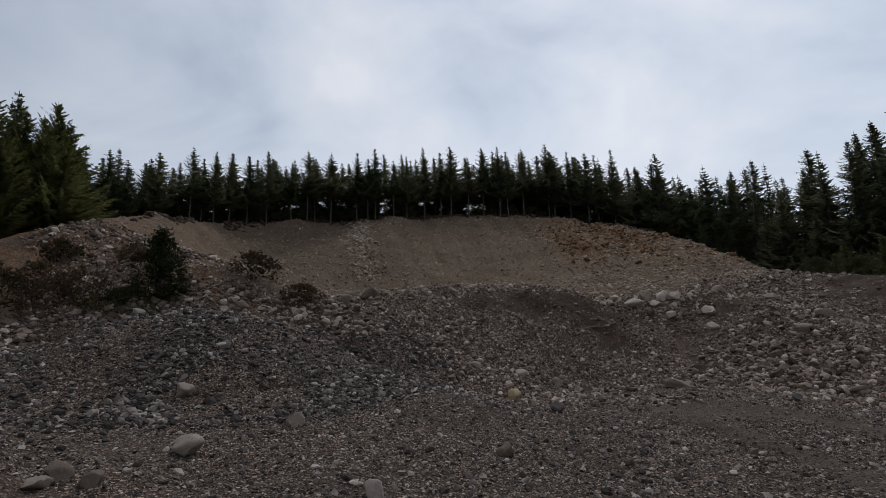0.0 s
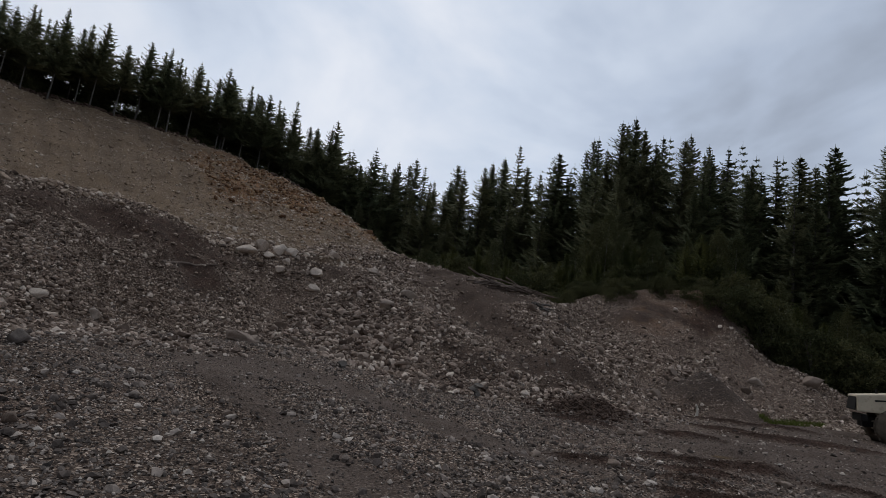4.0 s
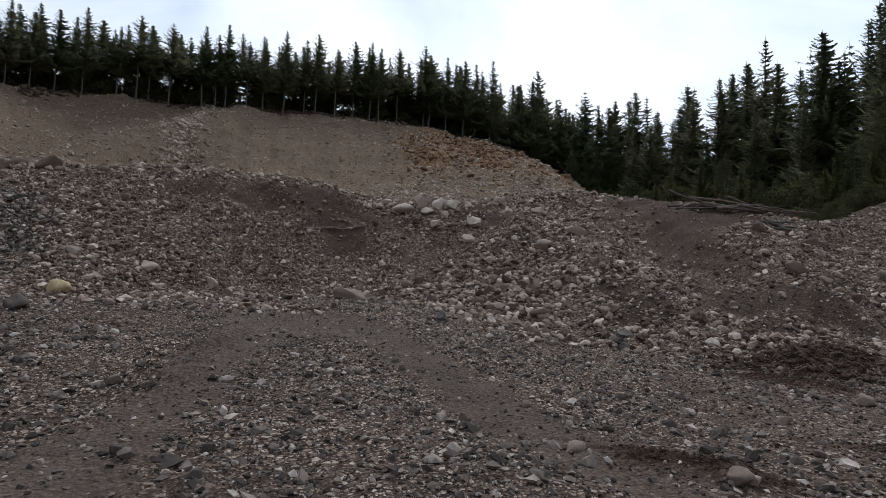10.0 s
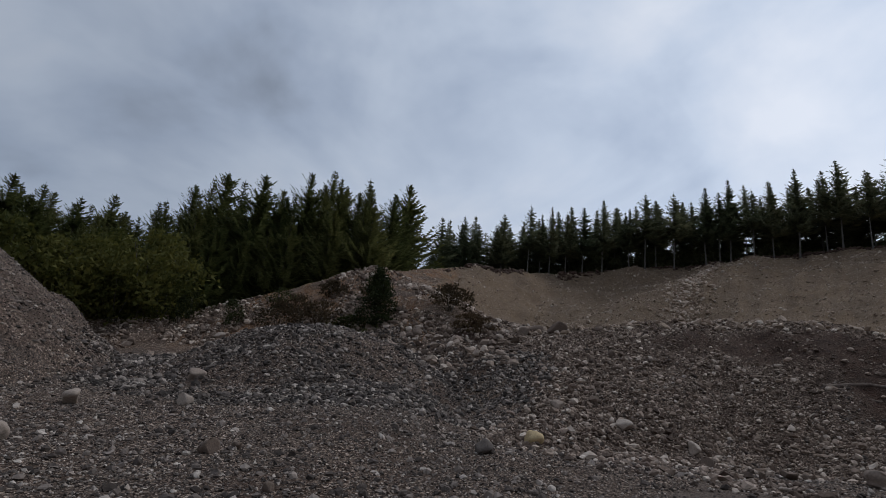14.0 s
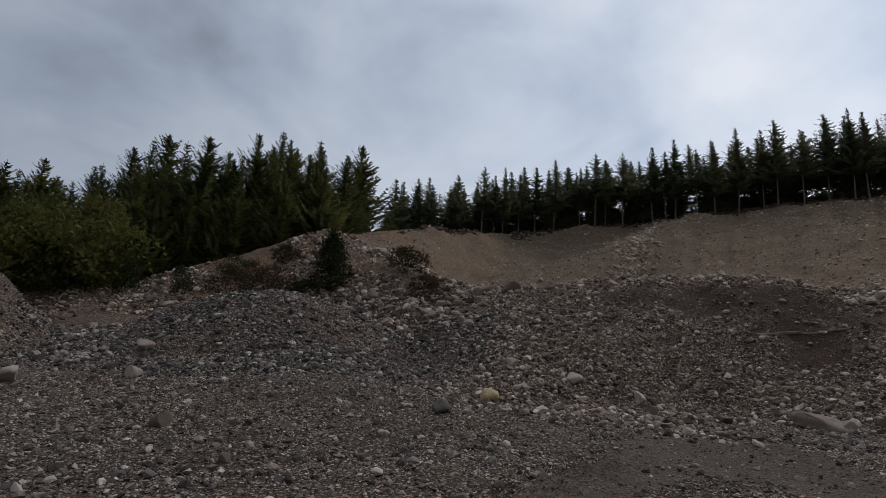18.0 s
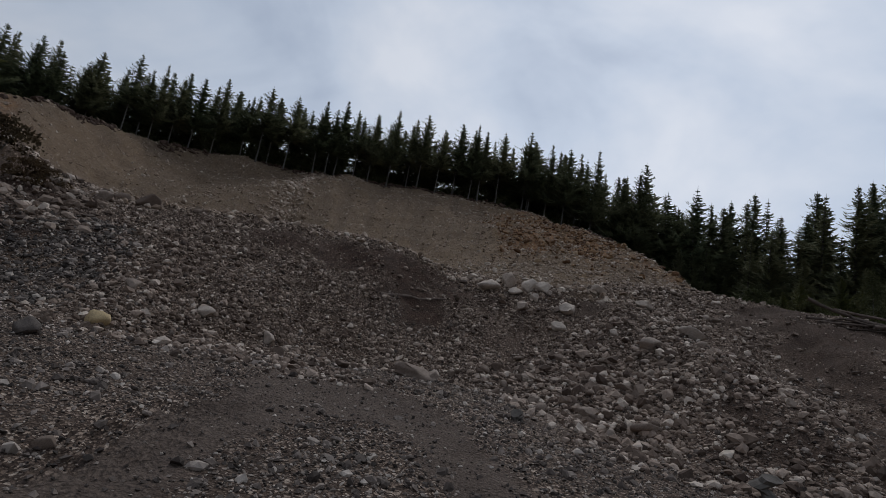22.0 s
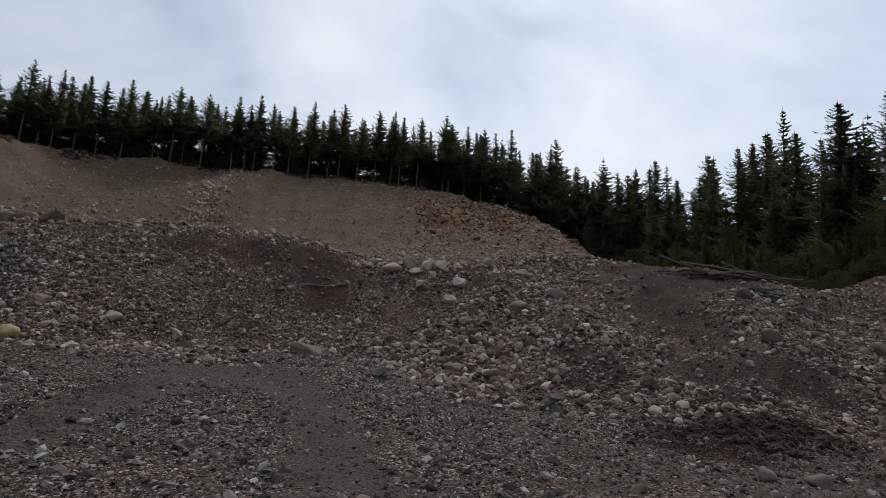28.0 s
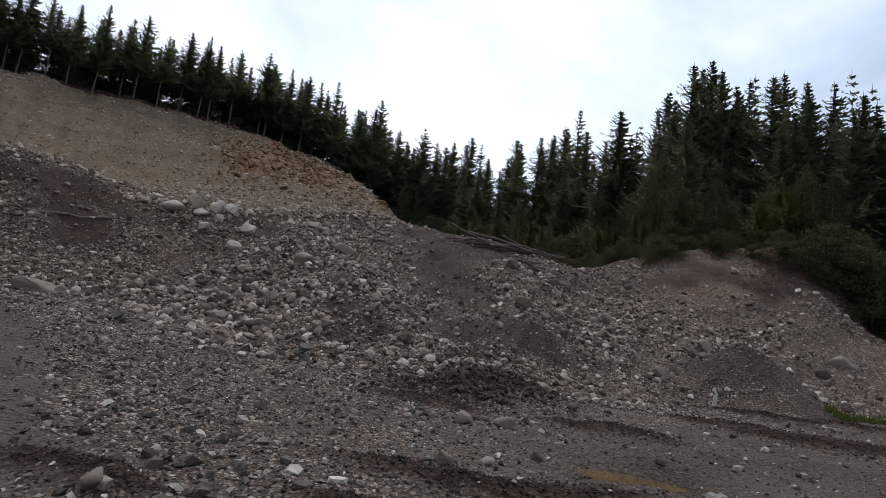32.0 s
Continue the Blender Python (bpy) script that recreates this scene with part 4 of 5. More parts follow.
def trunk_mesh(name, tall, radius, mat, seed=0, twigs=0, bare=0.4):
    """A tapered, slightly crooked trunk, with dead twigs below the crown."""
    r = np.random.default_rng(seed)
    rings, sides = 9, 7
    v, f = [], []
    lean = r.normal(0, 0.05, 2)
    for i in range(rings):
        t = i / (rings - 1)
        c = lean * tall * 0.12 * math.sin(t * 3.1)
        rad = radius * (1 - 0.93 * t) * (1.3 if i == 0 else 1)
        for k in range(sides):
            a = k * 6.283 / sides
            v.append((c[0] + rad * math.cos(a), c[1] + rad * math.sin(a), -0.4 + t * (tall + 0.2)))
    for i in range(rings - 1):
        for k in range(sides):
            a, b = i * sides + k, i * sides + (k + 1) % sides
            f += [(a, b, b + sides), (a, b + sides, a + sides)]
    for _ in range(twigs):
        z, a, ln = tall * r.uniform(0.08, bare + 0.08), r.random() * 6.283, r.uniform(0.4, 1.1)
        n = len(v)
        o, q = np.array([math.cos(a), math.sin(a), 0.0]), np.array([-math.sin(a), math.cos(a), 0.6]) * 0.018
        v += [tuple(np.array([0, 0, z]) - q), tuple(np.array([0, 0, z]) + q), tuple(o * ln + np.array([0, 0, z - 0.1]))]
        f.append((n, n + 1, n + 2))
    return flat_mesh(name, np.array(v), np.array(f), mat, True)


def tree_kind(name, crown, trunk, label, extra=()):
    """A tree: an Empty at its foot with trunk and crown."""
    root = new(name)
    tagged(root, label, "tree")
    for part_name, me in (("trunk", trunk), ("crown", crown), *extra):
        ob = new(part_name, me)
        ob.parent = root
    return root


def plant(kind, x, y, scale, turn, group, sink=0.15, wide=1.0):
    z = min(float(height(x + dx, y + dy)) for dx, dy in ((0, 0), (0.35, 0), (-0.35, 0), (0, 0.35), (0, -0.35)))
    t = copy_thing(kind, pose(x, y, z - sink, 0, 0, turn))
    t.scale = (scale * wide, scale * wide, scale)
    return tagged(t, group=group)


SPRUCES = [tree_kind("spruce_tree", crown_mesh("crown", 13, 2.5 + 0.4 * (n % 3), 0.30 + 0.06 * (n % 3), n, NEEDLES, -0.22, 0.30 + 0.06 * (n % 3), 0.48, 0.8 + 0.08 * (n % 4), 14, 0.35, 0.24), trunk_mesh("trunk", 13, 0.11, PALE_BARK, n, 26, 0.36), "slim dark spruce with a bare pale trunk on the hilltop") for n in range(7)]
BIG_SPRUCES = [tree_kind("spruce_tree", crown_mesh("crown", 16, 3.7 + 0.3 * (n % 3), 0.06, n + 20, NEEDLES, -0.22 + 0.08 * (n % 2), 0.31 + 0.07 * (n % 3), 0.5, 0.75 + 0.12 * (n % 3), 24, 0.35, 0.2), trunk_mesh("trunk", 16, 0.24, BARK, n, 18, 0.2), "tall dark spruce with drooping branches behind the bank") for n in range(6)]
FIRS = [tree_kind("fir_tree", crown_mesh("crown", 13, 3.5, 0.03, n + 40, FIR, 0.10, 0.30 + 0.06 * (n % 3), 0.5, 0.7 + 0.1 * (n % 3), 20, 0.45, 0.22), trunk_mesh("trunk", 13, 0.2, BARK, n, 10, 0.15), "dense green fir with upswept branch tips") for n in range(6)]


def leafy_mesh(name, tall, wide, seed, mat, clumps=60, leaves=26, low=0.1, leaf=0.13, conical=0.0):
    """Foliage as clumps of many small leaves, with gaps between."""
    r = np.random.default_rng(seed)
    n = clumps * leaves
    a, t = r.random(clumps) * 6.283, r.random(clumps) ** 0.8
    prof = np.sin(np.clip(t * 0.9 + 0.12, 0, 1) * math.pi) ** 0.6 * (1 - conical) + conical * (1 - t)
    d = wide * prof * np.sqrt(r.random(clumps)) * r.uniform(0.8, 1.15, clumps)
    c = np.stack([d * np.cos(a), d * np.sin(a), tall * (low + (1 - low) * t)], 1)
    base = np.repeat(c, leaves, 0) + r.normal(0, 1, (n, 3)) * np.array([0.11 * wide, 0.11 * wide, 0.055 * tall])
    way = r.normal(0, 1, (n, 3)) + np.array([0, 0, 0.5])
    way /= np.linalg.norm(way, axis=1)[:, None]
    side = np.cross(way, r.normal(0, 1, (n, 3)))
    side /= np.linalg.norm(side, axis=1)[:, None]
    ln = leaf * r.uniform(0.6, 1.5, n)
    v = blades(base, way, side, ln, ln * 0.34).reshape(-1, 3)
    return flat_mesh(name, v, np.arange(len(v)).reshape(-1, 3), mat)


def stems_mesh(name, tall, wide, seed, mat, count=5, thick=0.03):
    """Several thin crooked stems from one foot."""
    r = np.random.default_rng(seed)
    v, f = [], []
    for _ in range(count):
        a, out = r.random() * 6.283, wide * r.uniform(0.2, 0.9)
        for i in range(4):
            t = i / 3
            for k in range(4):
                b = k * 1.571
                v.append((out * t ** 1.3 * math.cos(a) + thick * (1 - 0.8 * t) * math.cos(b), out * t ** 1.3 * math.sin(a) + thick * (1 - 0.8 * t) * math.sin(b), -0.15 + tall * 0.9 * t))
        n = len(v) - 16
        for i in range(3):
            for k in range(4):
                p, q = n + i * 4 + k, n + i * 4 + (k + 1) % 4
                f += [(p, q, q + 4), (p, q + 4, p + 4)]
    return flat_mesh(name, np.array(v), np.array(f), mat, True)


def bush_kind(name, label, tall, wide, seed, mat, stem=BARK, **more):
    root = tagged(new(name), label, "bush")
    for part_name, me in (*[("stem", stems_mesh("stem", tall, wide, seed * 7 + k, stem, 1)) for k in range(4)], ("foliage", leafy_mesh("foliage", tall, wide, seed, mat, **more))):
        new(part_name, me).parent = root
    return root


ALDERS = [tree_kind("alder_tree", leafy_mesh("crown", 8.5, 1.7, n + 3, LEAVES, 110, 40, 0.28, 0.12), trunk_mesh("trunk", 8.2, 0.075, ALDER_BARK, n, 10, 0.5), "young leafy alder with a thin pale trunk") for n in range(4)]
BUSHES = [bush_kind("bush", "low dull-green bush at the wood's edge", 2.2, 1.5, n + 60, LEAVES, clumps=80, leaves=40, low=0.05, leaf=0.10) for n in range(4)]

OLIVES = [bush_kind("bush", "tall olive-green bush behind the gravel heap", 2.4, 1.6, n + 70, OLIVE_LEAVES, clumps=80, leaves=30, low=0.03, leaf=0.12) for n in range(3)]


def along(n, lo, hi, r):
    return np.linspace(lo, hi, n) + r.normal(0, (hi - lo) / n * 0.3, n)


def set_tree(kind, b, d, top, group, r, lo=0.35):
    """A tree at a bearing and distance whose tip reaches the height top."""
    x, y = CX + d * math.sin(radians(b)), CY + d * math.cos(radians(b))
    tall = 16 if kind in BIG_SPRUCES else 13
    s = max(lo, (top - float(height(x, y))) / tall)
    return plant(kind, x, y, s, r.uniform(0, 360), group, wide=r.uniform(0.9, 1.2) * (0.85 + 0.15 / s))


def stand(b):
    """Distance and tip height of the trees along the rim, by bearing."""
    at = [-112, -90, -71, -63, -56, -49, -46.3, -43, -33, -20, -7, 1.5, 8, 12, 18.6, 23.7, 30, 37, 43, 49, 56, 63, 67, 74, 79, 87, 118]
    d = np.interp(b, at, [52, 50, 50, 50, 50, 50, 50, 72, 76, 78, 80, 80, 80, 80, 82, 84, 84, 78, 70, 64, 60, 58, 56, 55, 56, 56, 60])
    top = np.interp(b, at, [16, 16.8, 16.8, 21.5, 22.6, 25.4, 25.0, 27.8, 30.4, 34.6, 35.9, 36.9, 36.7, 35.5, 33, 30, 33, 31.4, 33.6, 34.2, 33, 30.5, 28.3, 26.5, 28.5, 29, 30])
    return float(d), float(top)


def forest():
    r = np.random.default_rng(41)
    # hilltop stand
    for gap, count, kinds in ((0.0, 40, SPRUCES), (3.5, 40, SPRUCES), (7.5, 40, BIG_SPRUCES)):
        for b in along(count, -41, 25, r):
            d, top = stand(b)
            set_tree(kinds[r.integers(len(kinds))], b, d + gap + r.uniform(-1.2, 1.2), top + r.normal(0, 0.8) + 0.06 * gap, "hilltop spruces", r)
    for b in along(90, -42, 26, r):
        d = stand(b)[0] + r.uniform(1.5, 8)
        plant(BUSHES[r.integers(4)], CX + d * math.sin(radians(b)), CY + d * math.cos(radians(b)), r.uniform(0.9, 1.7), r.uniform(0, 360), "undergrowth bushes on the hilltop")
    # eastern wood
    for gap, count, lower in ((-3.5, 30, 0.62), (1.5, 38, 0.9), (6, 38, 1.0), (11, 38, 1.04)):
        for b in 23 + 95 * (np.maximum(0, along(count, 23, 118, r) - 23) / 95) ** 1.25:
            d, top = stand(b)
            g = 8 if b > 34 else 9.5
            set_tree(BIG_SPRUCES[r.integers(6)], b, d + gap + r.uniform(-1.5, 1.5), g + (top - g) * lower * r.uniform(0.76, 1.06), "eastern wood spruces", r)
    for b in along(40, 30, 112, r):
        d = min(stand(b)[0] - 5, 47) + r.uniform(-3, 1.5)
        plant(ALDERS[r.integers(4)], CX + d * math.sin(radians(b)), CY + d * math.cos(radians(b)), r.uniform(0.5, 0.9) * (0.5 + 0.5 * min(1, max(0, (b - 32) / 18))), r.uniform(0, 360), "alders at the wood's edge")
    for b in along(30, 72, 118, r):
        d = 45 + 0.12 * (b - 72) + r.uniform(-1, 4)
        plant(BUSHES[r.integers(4)], CX + d * math.sin(radians(b)), CY + d * math.cos(radians(b)), r.uniform(1.2, 2.2), r.uniform(0, 360), "bushes at the wood's edge")
    for b in along(60, 30, 112, r):
        d = min(stand(b)[0] - 6, 46) + r.uniform(-4, 1)
        plant(BUSHES[r.integers(4)], CX + d * math.sin(radians(b)), CY + d * math.cos(radians(b)), r.uniform(0.7, 1.4), r.uniform(0, 360), "bushes at the wood's edge")
    for b in along(46, 32, 72, r):
        d = min(stand(b)[0] - 5, 46.5) + r.uniform(-3, 1.5)
        plant(FIRS[r.integers(6)], CX + d * math.sin(radians(b)), CY + d * math.cos(radians(b)), r.uniform(0.2, 0.42), r.uniform(0, 360), "young conifers at the wood's edge")
    for b in along(70, 44, 64, r):
        d = float(rim(b)[4]) + r.uniform(-1.6, 4.5)
        plant(BUSHES[r.integers(4)], CX + d * math.sin(radians(b)), CY + d * math.cos(radians(b)), r.uniform(0.3, 0.75), r.uniform(0, 360), "scrub on the brow of the bank")
    for b in along(40, 64, 74, r):
        d = r.uniform(39.5, 45)
        plant(BUSHES[r.integers(4)], CX + d * math.sin(radians(b)), CY + d * math.cos(radians(b)), r.uniform(0.8, 1.7), r.uniform(0, 360), "bushes at the wood's edge")
    # western firs
    for gap, count, lower in ((-5, 36, 0.6), (-1, 40, 0.88), (3.5, 40, 1.0)):
        for b in along(count, -112, -45, r):
            d, top = stand(min(b, -44.5))
            set_tree(FIRS[r.integers(6)], b, d + gap + r.uniform(-1.2, 1.2), 7 + (top - 7) * lower * r.uniform(0.80, 1.10), "western firs", r)
    for b in along(44, -99, -66, r):
        d = r.uniform(38, 46)
        plant(OLIVES[r.integers(3)], CX + d * math.sin(radians(b)), CY + d * math.cos(radians(b)), r.uniform(1.2, 2.6), r.uniform(0, 360), "bushes behind the western heap")


def far_woods():
    """The closed dark wood behind the front trees, one mass of crowns."""
    r = np.random.default_rng(43)
    crown = crown_mesh("crown", 13, 3.0, 0.0, 90, NEEDLES, -0.2, 0.85, 0.25, 0.6, 6)
    v = np.empty(len(crown.vertices) * 3, np.float32)
    crown.vertices.foreach_get("co", v)
    v = v.reshape(-1, 3)
    bpy.data.meshes.remove(crown)
    out = []
    for gap, count in ((4.5, 120), (9, 120), (14, 110)):
        for b in along(count, -116, 120, r):
            d, top = stand(b)
            d += gap + r.uniform(-1.5, 1.5)
            x, y = CX + d * math.sin(radians(b)), CY + d * math.cos(radians(b))
            z = float(height(x, y, False)) - 0.5
            s = max(4.0, (top - z) * r.uniform(0.76 if b > 56 else 0.6, 0.85 if 26 < b < 56 else 0.95)) / 13
            a = r.random() * 6.283
            c, q = math.cos(a), math.sin(a)
            w = v * np.array([1.0, 1.0, s])
            out.append(np.stack([x + w[:, 0] * c - w[:, 1] * q, y + w[:, 0] * q + w[:, 1] * c, z + w[:, 2]], 1))
    out = np.concatenate(out)
    tagged(new("far_woods", flat_mesh("far_woods", out, np.arange(len(out)).reshape(-1, 3), NEEDLES)), "dense dark conifer wood behind the pit", "trees", kind="stuff")


forest()
far_woods()
for root in SPRUCES + BIG_SPRUCES + FIRS + ALDERS + BUSHES + OLIVES:
    for ob in list(root.children_recursive) + [root]:
        bpy.data.objects.remove(ob)

# ---------------------------------------------------------------- helpers for made things


def part(name, bm, mat, parent, label="", smooth_shade=False):
    me = bpy.data.meshes.new(name)
    bm.to_mesh(me)
    bm.free()
    me.materials.append(mat)
    for p in me.polygons:
        p.use_smooth = smooth_shade
    ob = new(name, me)
    ob.parent = parent
    return tagged(ob, label)


def block(size, at, bevel=0.02, turn=(0, 0, 0), taper=None):
    """A bevelled block; taper: (front, back) raise or lower the top's ends along x."""
    bm = bmesh.new()
    bmesh.ops.create_cube(bm, size=1)
    for v in bm.verts:
        v.co = Vector((v.co.x * size[0], v.co.y * size[1], v.co.z * size[2]))
        if taper and v.co.z > 0:
            v.co.z += taper[0] if v.co.x > 0 else taper[1]
    if bevel:
        bmesh.ops.bevel(bm, geom=bm.edges[:], offset=bevel, segments=2, affect="EDGES", profile=0.6)
    bm.transform(pose(*at, *turn))
    return bm


def rod(a, b, radius, sides=10, end=None):
    """A round bar from a to b, tapered to end."""
    a, b = Vector(a), Vector(b)
    bm = bmesh.new()
    bmesh.ops.create_cone(bm, cap_ends=True, segments=sides, radius1=radius, radius2=radius if end is None else end, depth=(b - a).length)
    bm.transform(Matrix.Translation((a + b) / 2) @ (b - a).to_track_quat("Z", "Y").to_matrix().to_4x4())
    return bm


def lathe(profile, sides, at, ring=False):
    """A turned body: pairs of distance along the axis and radius."""
    bm = bmesh.new()
    rows = []
    for along_axis, rad in profile:
        rows.append([bm.verts.new((rad * math.cos(k * 2 * math.pi / sides), along_axis, rad * math.sin(k * 2 * math.pi / sides))) for k in range(sides)])
    for a, b in zip(rows, rows[1:]):
        for k in range(sides):
            bm.faces.new((a[k], a[(k + 1) % sides], b[(k + 1) % sides], b[k]))
    if ring:
        for k in range(sides):
            bm.faces.new((rows[-1][k], rows[-1][(k + 1) % sides], rows[0][(k + 1) % sides], rows[0][k]))
    else:
        bm.faces.new(rows[0][::-1])
        bm.faces.new(rows[-1])
    bmesh.ops.recalc_face_normals(bm, faces=bm.faces)
    bm.transform(Matrix.Translation(at))
    return bm


def merge(*some):
    out = bmesh.new()
    for bm in some:
        me = bpy.data.meshes.new("tmp")
        bm.to_mesh(me)
        bm.free()
        out.from_mesh(me)
        bpy.data.meshes.remove(me)
    return out


def metal_build(paint, rust, amount=0.5, scale=5):
    def build(nt, b):
        v = place(nt)
        c = ramp_node(nt, noise_node(nt, 1.7, 4, 0.6, v), [(0.3, tuple(0.8 * p for p in paint)), (0.7, paint)])
        c = mix_node(nt, c, rust, ramp_node(nt, noise_node(nt, scale, 6, 0.7, v), [(0.62 - 0.12 * amount, (0, 0, 0)), (0.75, (amount, amount, amount))]))
        nt.links.new(c, b.inputs["Base Color"])
        bump_node(nt, b, noise_node(nt, 25, 4, 0.6, v), 0.15, 0.01)
    return build


CREAM = material("cream_paint", metal_build((0.62, 0.53, 0.39), (0.20, 0.13, 0.08), 0.6), 0.55, 0.4)
YELLOW = material("worn_yellow_steel", metal_build((0.36, 0.245, 0.095), (0.11, 0.068, 0.040), 0.95), 0.6, 0.4)
RUSTY = material("rusty_frame_paint", metal_build((0.26, 0.20, 0.14), (0.075, 0.048, 0.034), 0.95), 0.7, 0.3)
# dark tone for caked soil and for painted shade low on the drum
SOIL_SHADE_STEEL = material("soil_and_shade_steel", metal_build((0.13, 0.092, 0.05), (0.045, 0.030, 0.022), 0.95), 0.8, 0.25)
RIM_PAINT = material("dusty_rim_paint", metal_build((0.24, 0.18, 0.12), (0.10, 0.07, 0.05), 0.8), 0.75, 0.3)
BLACK = material("black_steel", plain_build((0.008, 0.007, 0.007), (0.019, 0.017, 0.015), 4, 0.1), 0.75, 0.2)
RUBBER = material("dusty_rubber", plain_build((0.062, 0.050, 0.038), (0.145, 0.115, 0.085), 3, 0.4, 0.02), 0.95)
WHITE = material("white_marking", plain_build((0.45, 0.45, 0.43), (0.65, 0.65, 0.62), 9, 0), 0.6)
POST_PAINT = material("bleached_white_post", plain_build((0.40, 0.36, 0.30), (0.58, 0.53, 0.45), 9, 0.3), 0.9)
CHALK = material("bleached_wood", plain_build((0.24, 0.22, 0.19), (0.42, 0.39, 0.35), 9, 0.3), 0.9)

# ---------------------------------------------------------------- the roller


def soil_roller(x, y, heading):
    root = tagged(new("soil_roller"), "parked cream soil compactor with a worn yellow drum", "road roller")
    z = float(height(x, y)) - 0.03
    # body, seen along x: the engine behind, the drum in front
    part("rear_frame", block((1.75, 0.8, 0.42), (-0.15, 0, 0.86), 0.03), BLACK, root)
    part("bumper", block((0.22, 1.45, 0.30), (-1.02, 0, 1.02), 0.04), BLACK, root)
    hood = part("engine_hood", block((1.56, 1.5, 0.72), (-0.48, 0, 1.62), 0.06, taper=(0.16, -0.05)), CREAM, root, "cream engine hood with a dark marking")
    for s in (-1, 1):
        part("marking", block((0.52, 0.012, 0.065), (-0.40, -0.76 * s, 1.78), 0, (0, -4, 0)), BLACK, hood, "plain dark bar of lettering")
    part("grille", block((0.05, 1.3, 0.56), (-1.28, 0, 1.58), 0.02, (0, 8, 0)), BLACK, hood)
    for k in range(6):
        part("grille_slat", block((0.03, 1.2, 0.04), (-1.315 + 0.012 * k, 0, 1.36 + 0.09 * k), 0.008), BLACK, hood)
    part("hood_seam", block((0.025, 1.52, 0.74), (0.06, 0, 1.68), 0), RUSTY, hood)
    part("exhaust_pipe", rod((-0.30, 0.45, 1.85), (-0.30, 0.45, 2.25), 0.045), BLACK, hood)
    part("cowl", block((0.34, 1.46, 0.72), (0.46, 0, 1.68), 0.05, taper=(0.17, 0.13)), CREAM, root)
    for s in (-1, 1):
        f = part("fender", block((0.80, 0.34, 0.15), (0.72, 0.93 * s, 1.50), 0.04), CREAM, root)
        part("number_plate", block((0.56, 0.012, 0.12), (0.80, 1.107 * s, 1.50), 0), WHITE, f, "white plate with plain dark bars")
        for k in range(3):
            part("marking", block((0.08, 0.01, 0.06), (0.74 + 0.12 * k, 1.118 * s, 1.50), 0), BLACK, f)
        tank = part("side_tank", block((0.56, 0.34, 0.96), (1.18, 0.78 * s, 0.96), 0.05), CREAM, root, "cream tank box with a footstep")
        part("step_hole", block((0.30, 0.02, 0.16), (1.08, 0.955 * s, 1.26), 0.02), BLACK, tank)
        part("step_seam", block((0.02, 0.02, 0.82), (1.30, 0.95 * s, 0.96), 0), RUSTY, tank)
        wheel = part("wheel", lathe([(-0.12, 0.34), (0.02, 0.34)], 24, (0, 0.82 * s, 0.73)), BLACK, root)
        part("tyre", lathe([(-0.26, 0.33), (-0.29, 0.47), (-0.28, 0.60), (-0.24, 0.68), (-0.16, 0.725), (0.16, 0.725), (0.24, 0.68), (0.28, 0.60), (0.29, 0.47), (0.26, 0.33)], 36, (0, 0.82 * s, 0.73), True), RUBBER, wheel, "worn dusty rubber tyre", True)
        for a in np.arange(0, 6.2, 0.3927):
            for t in (-1, 1):
                part("lug", block((0.07, 0.22, 0.03), (0.728 * math.sin(a + 0.1 * t), (0.82 + 0.11 * t) * s, 0.73 + 0.728 * math.cos(a + 0.1 * t)), 0, (0, math.degrees(a + 0.1 * t), 28 * t * s)), RUBBER, wheel)
        rim_disc = part("rim", lathe([(0.10 * s, 0.345), (0.26 * s, 0.345), (0.285 * s, 0.325), (0.24 * s, 0.27), (0.13 * s, 0.24), (0.10 * s, 0.02)], 28, (0, 0.82 * s, 0.73), True), RIM_PAINT, wheel, "dusty brown wheel rim", True)
        part("hub", lathe([(0.09 * s, 0.15), (0.19 * s, 0.14), (0.20 * s, 0.02)], 16, (0, 0.82 * s, 0.73)), BLACK, rim_disc)
    # operator's place under the roll bar
    part("platform", block((0.95, 1.5, 0.08), (1.02, 0, 1.34), 0.02), BLACK, root)
    part("seat", merge(block((0.48, 0.5, 0.12), (0.90, 0, 1.68), 0.05), block((0.13, 0.5, 0.5), (0.70, 0, 1.94), 0.05, (0, -8, 0)), block((0.2, 0.3, 0.3), (0.90, 0, 1.50), 0.03)), BLACK, root)
    part("console", block((0.25, 0.55, 0.62), (1.38, 0, 1.60), 0.05, (0, -10, 0)), BLACK, root)
    part("steering_wheel", lathe([(-0.012, 0.19), (0.012, 0.19)], 20, (1.28, 0, 1.98)), BLACK, root)
    part("lever", rod((1.22, 0.22, 1.9), (1.16, 0.24, 2.12), 0.02), BLACK, root)
    bar = part("roll_bar", merge(*[b for s in (-1, 1) for b in (rod((0.40, 0.66 * s, 1.9), (0.46, 0.66 * s, 3.12), 0.03), rod((0.72, 0.66 * s, 1.36), (0.72, 0.66 * s, 3.14), 0.085))], rod((0.72, -0.70, 3.12), (0.72, 0.70, 3.12), 0.06), rod((0.46, -0.66, 3.10), (0.72, -0.66, 3.12), 0.03), rod((0.46, 0.66, 3.10), (0.72, 0.66, 3.12), 0.03)), BLACK, root, "black roll bar frame")
    part("side_guard", block((0.66, 0.05, 1.05), (0.98, -0.68, 1.95), 0.03), BLACK, bar)
    part("canopy_bar", block((1.0, 1.42, 0.09), (1.08, 0, 3.12), 0.03), BLACK, bar)
    part("marking", block((0.52, 0.012, 0.05), (1.26, -0.717, 3.125), 0), WHITE, bar, "white strip")
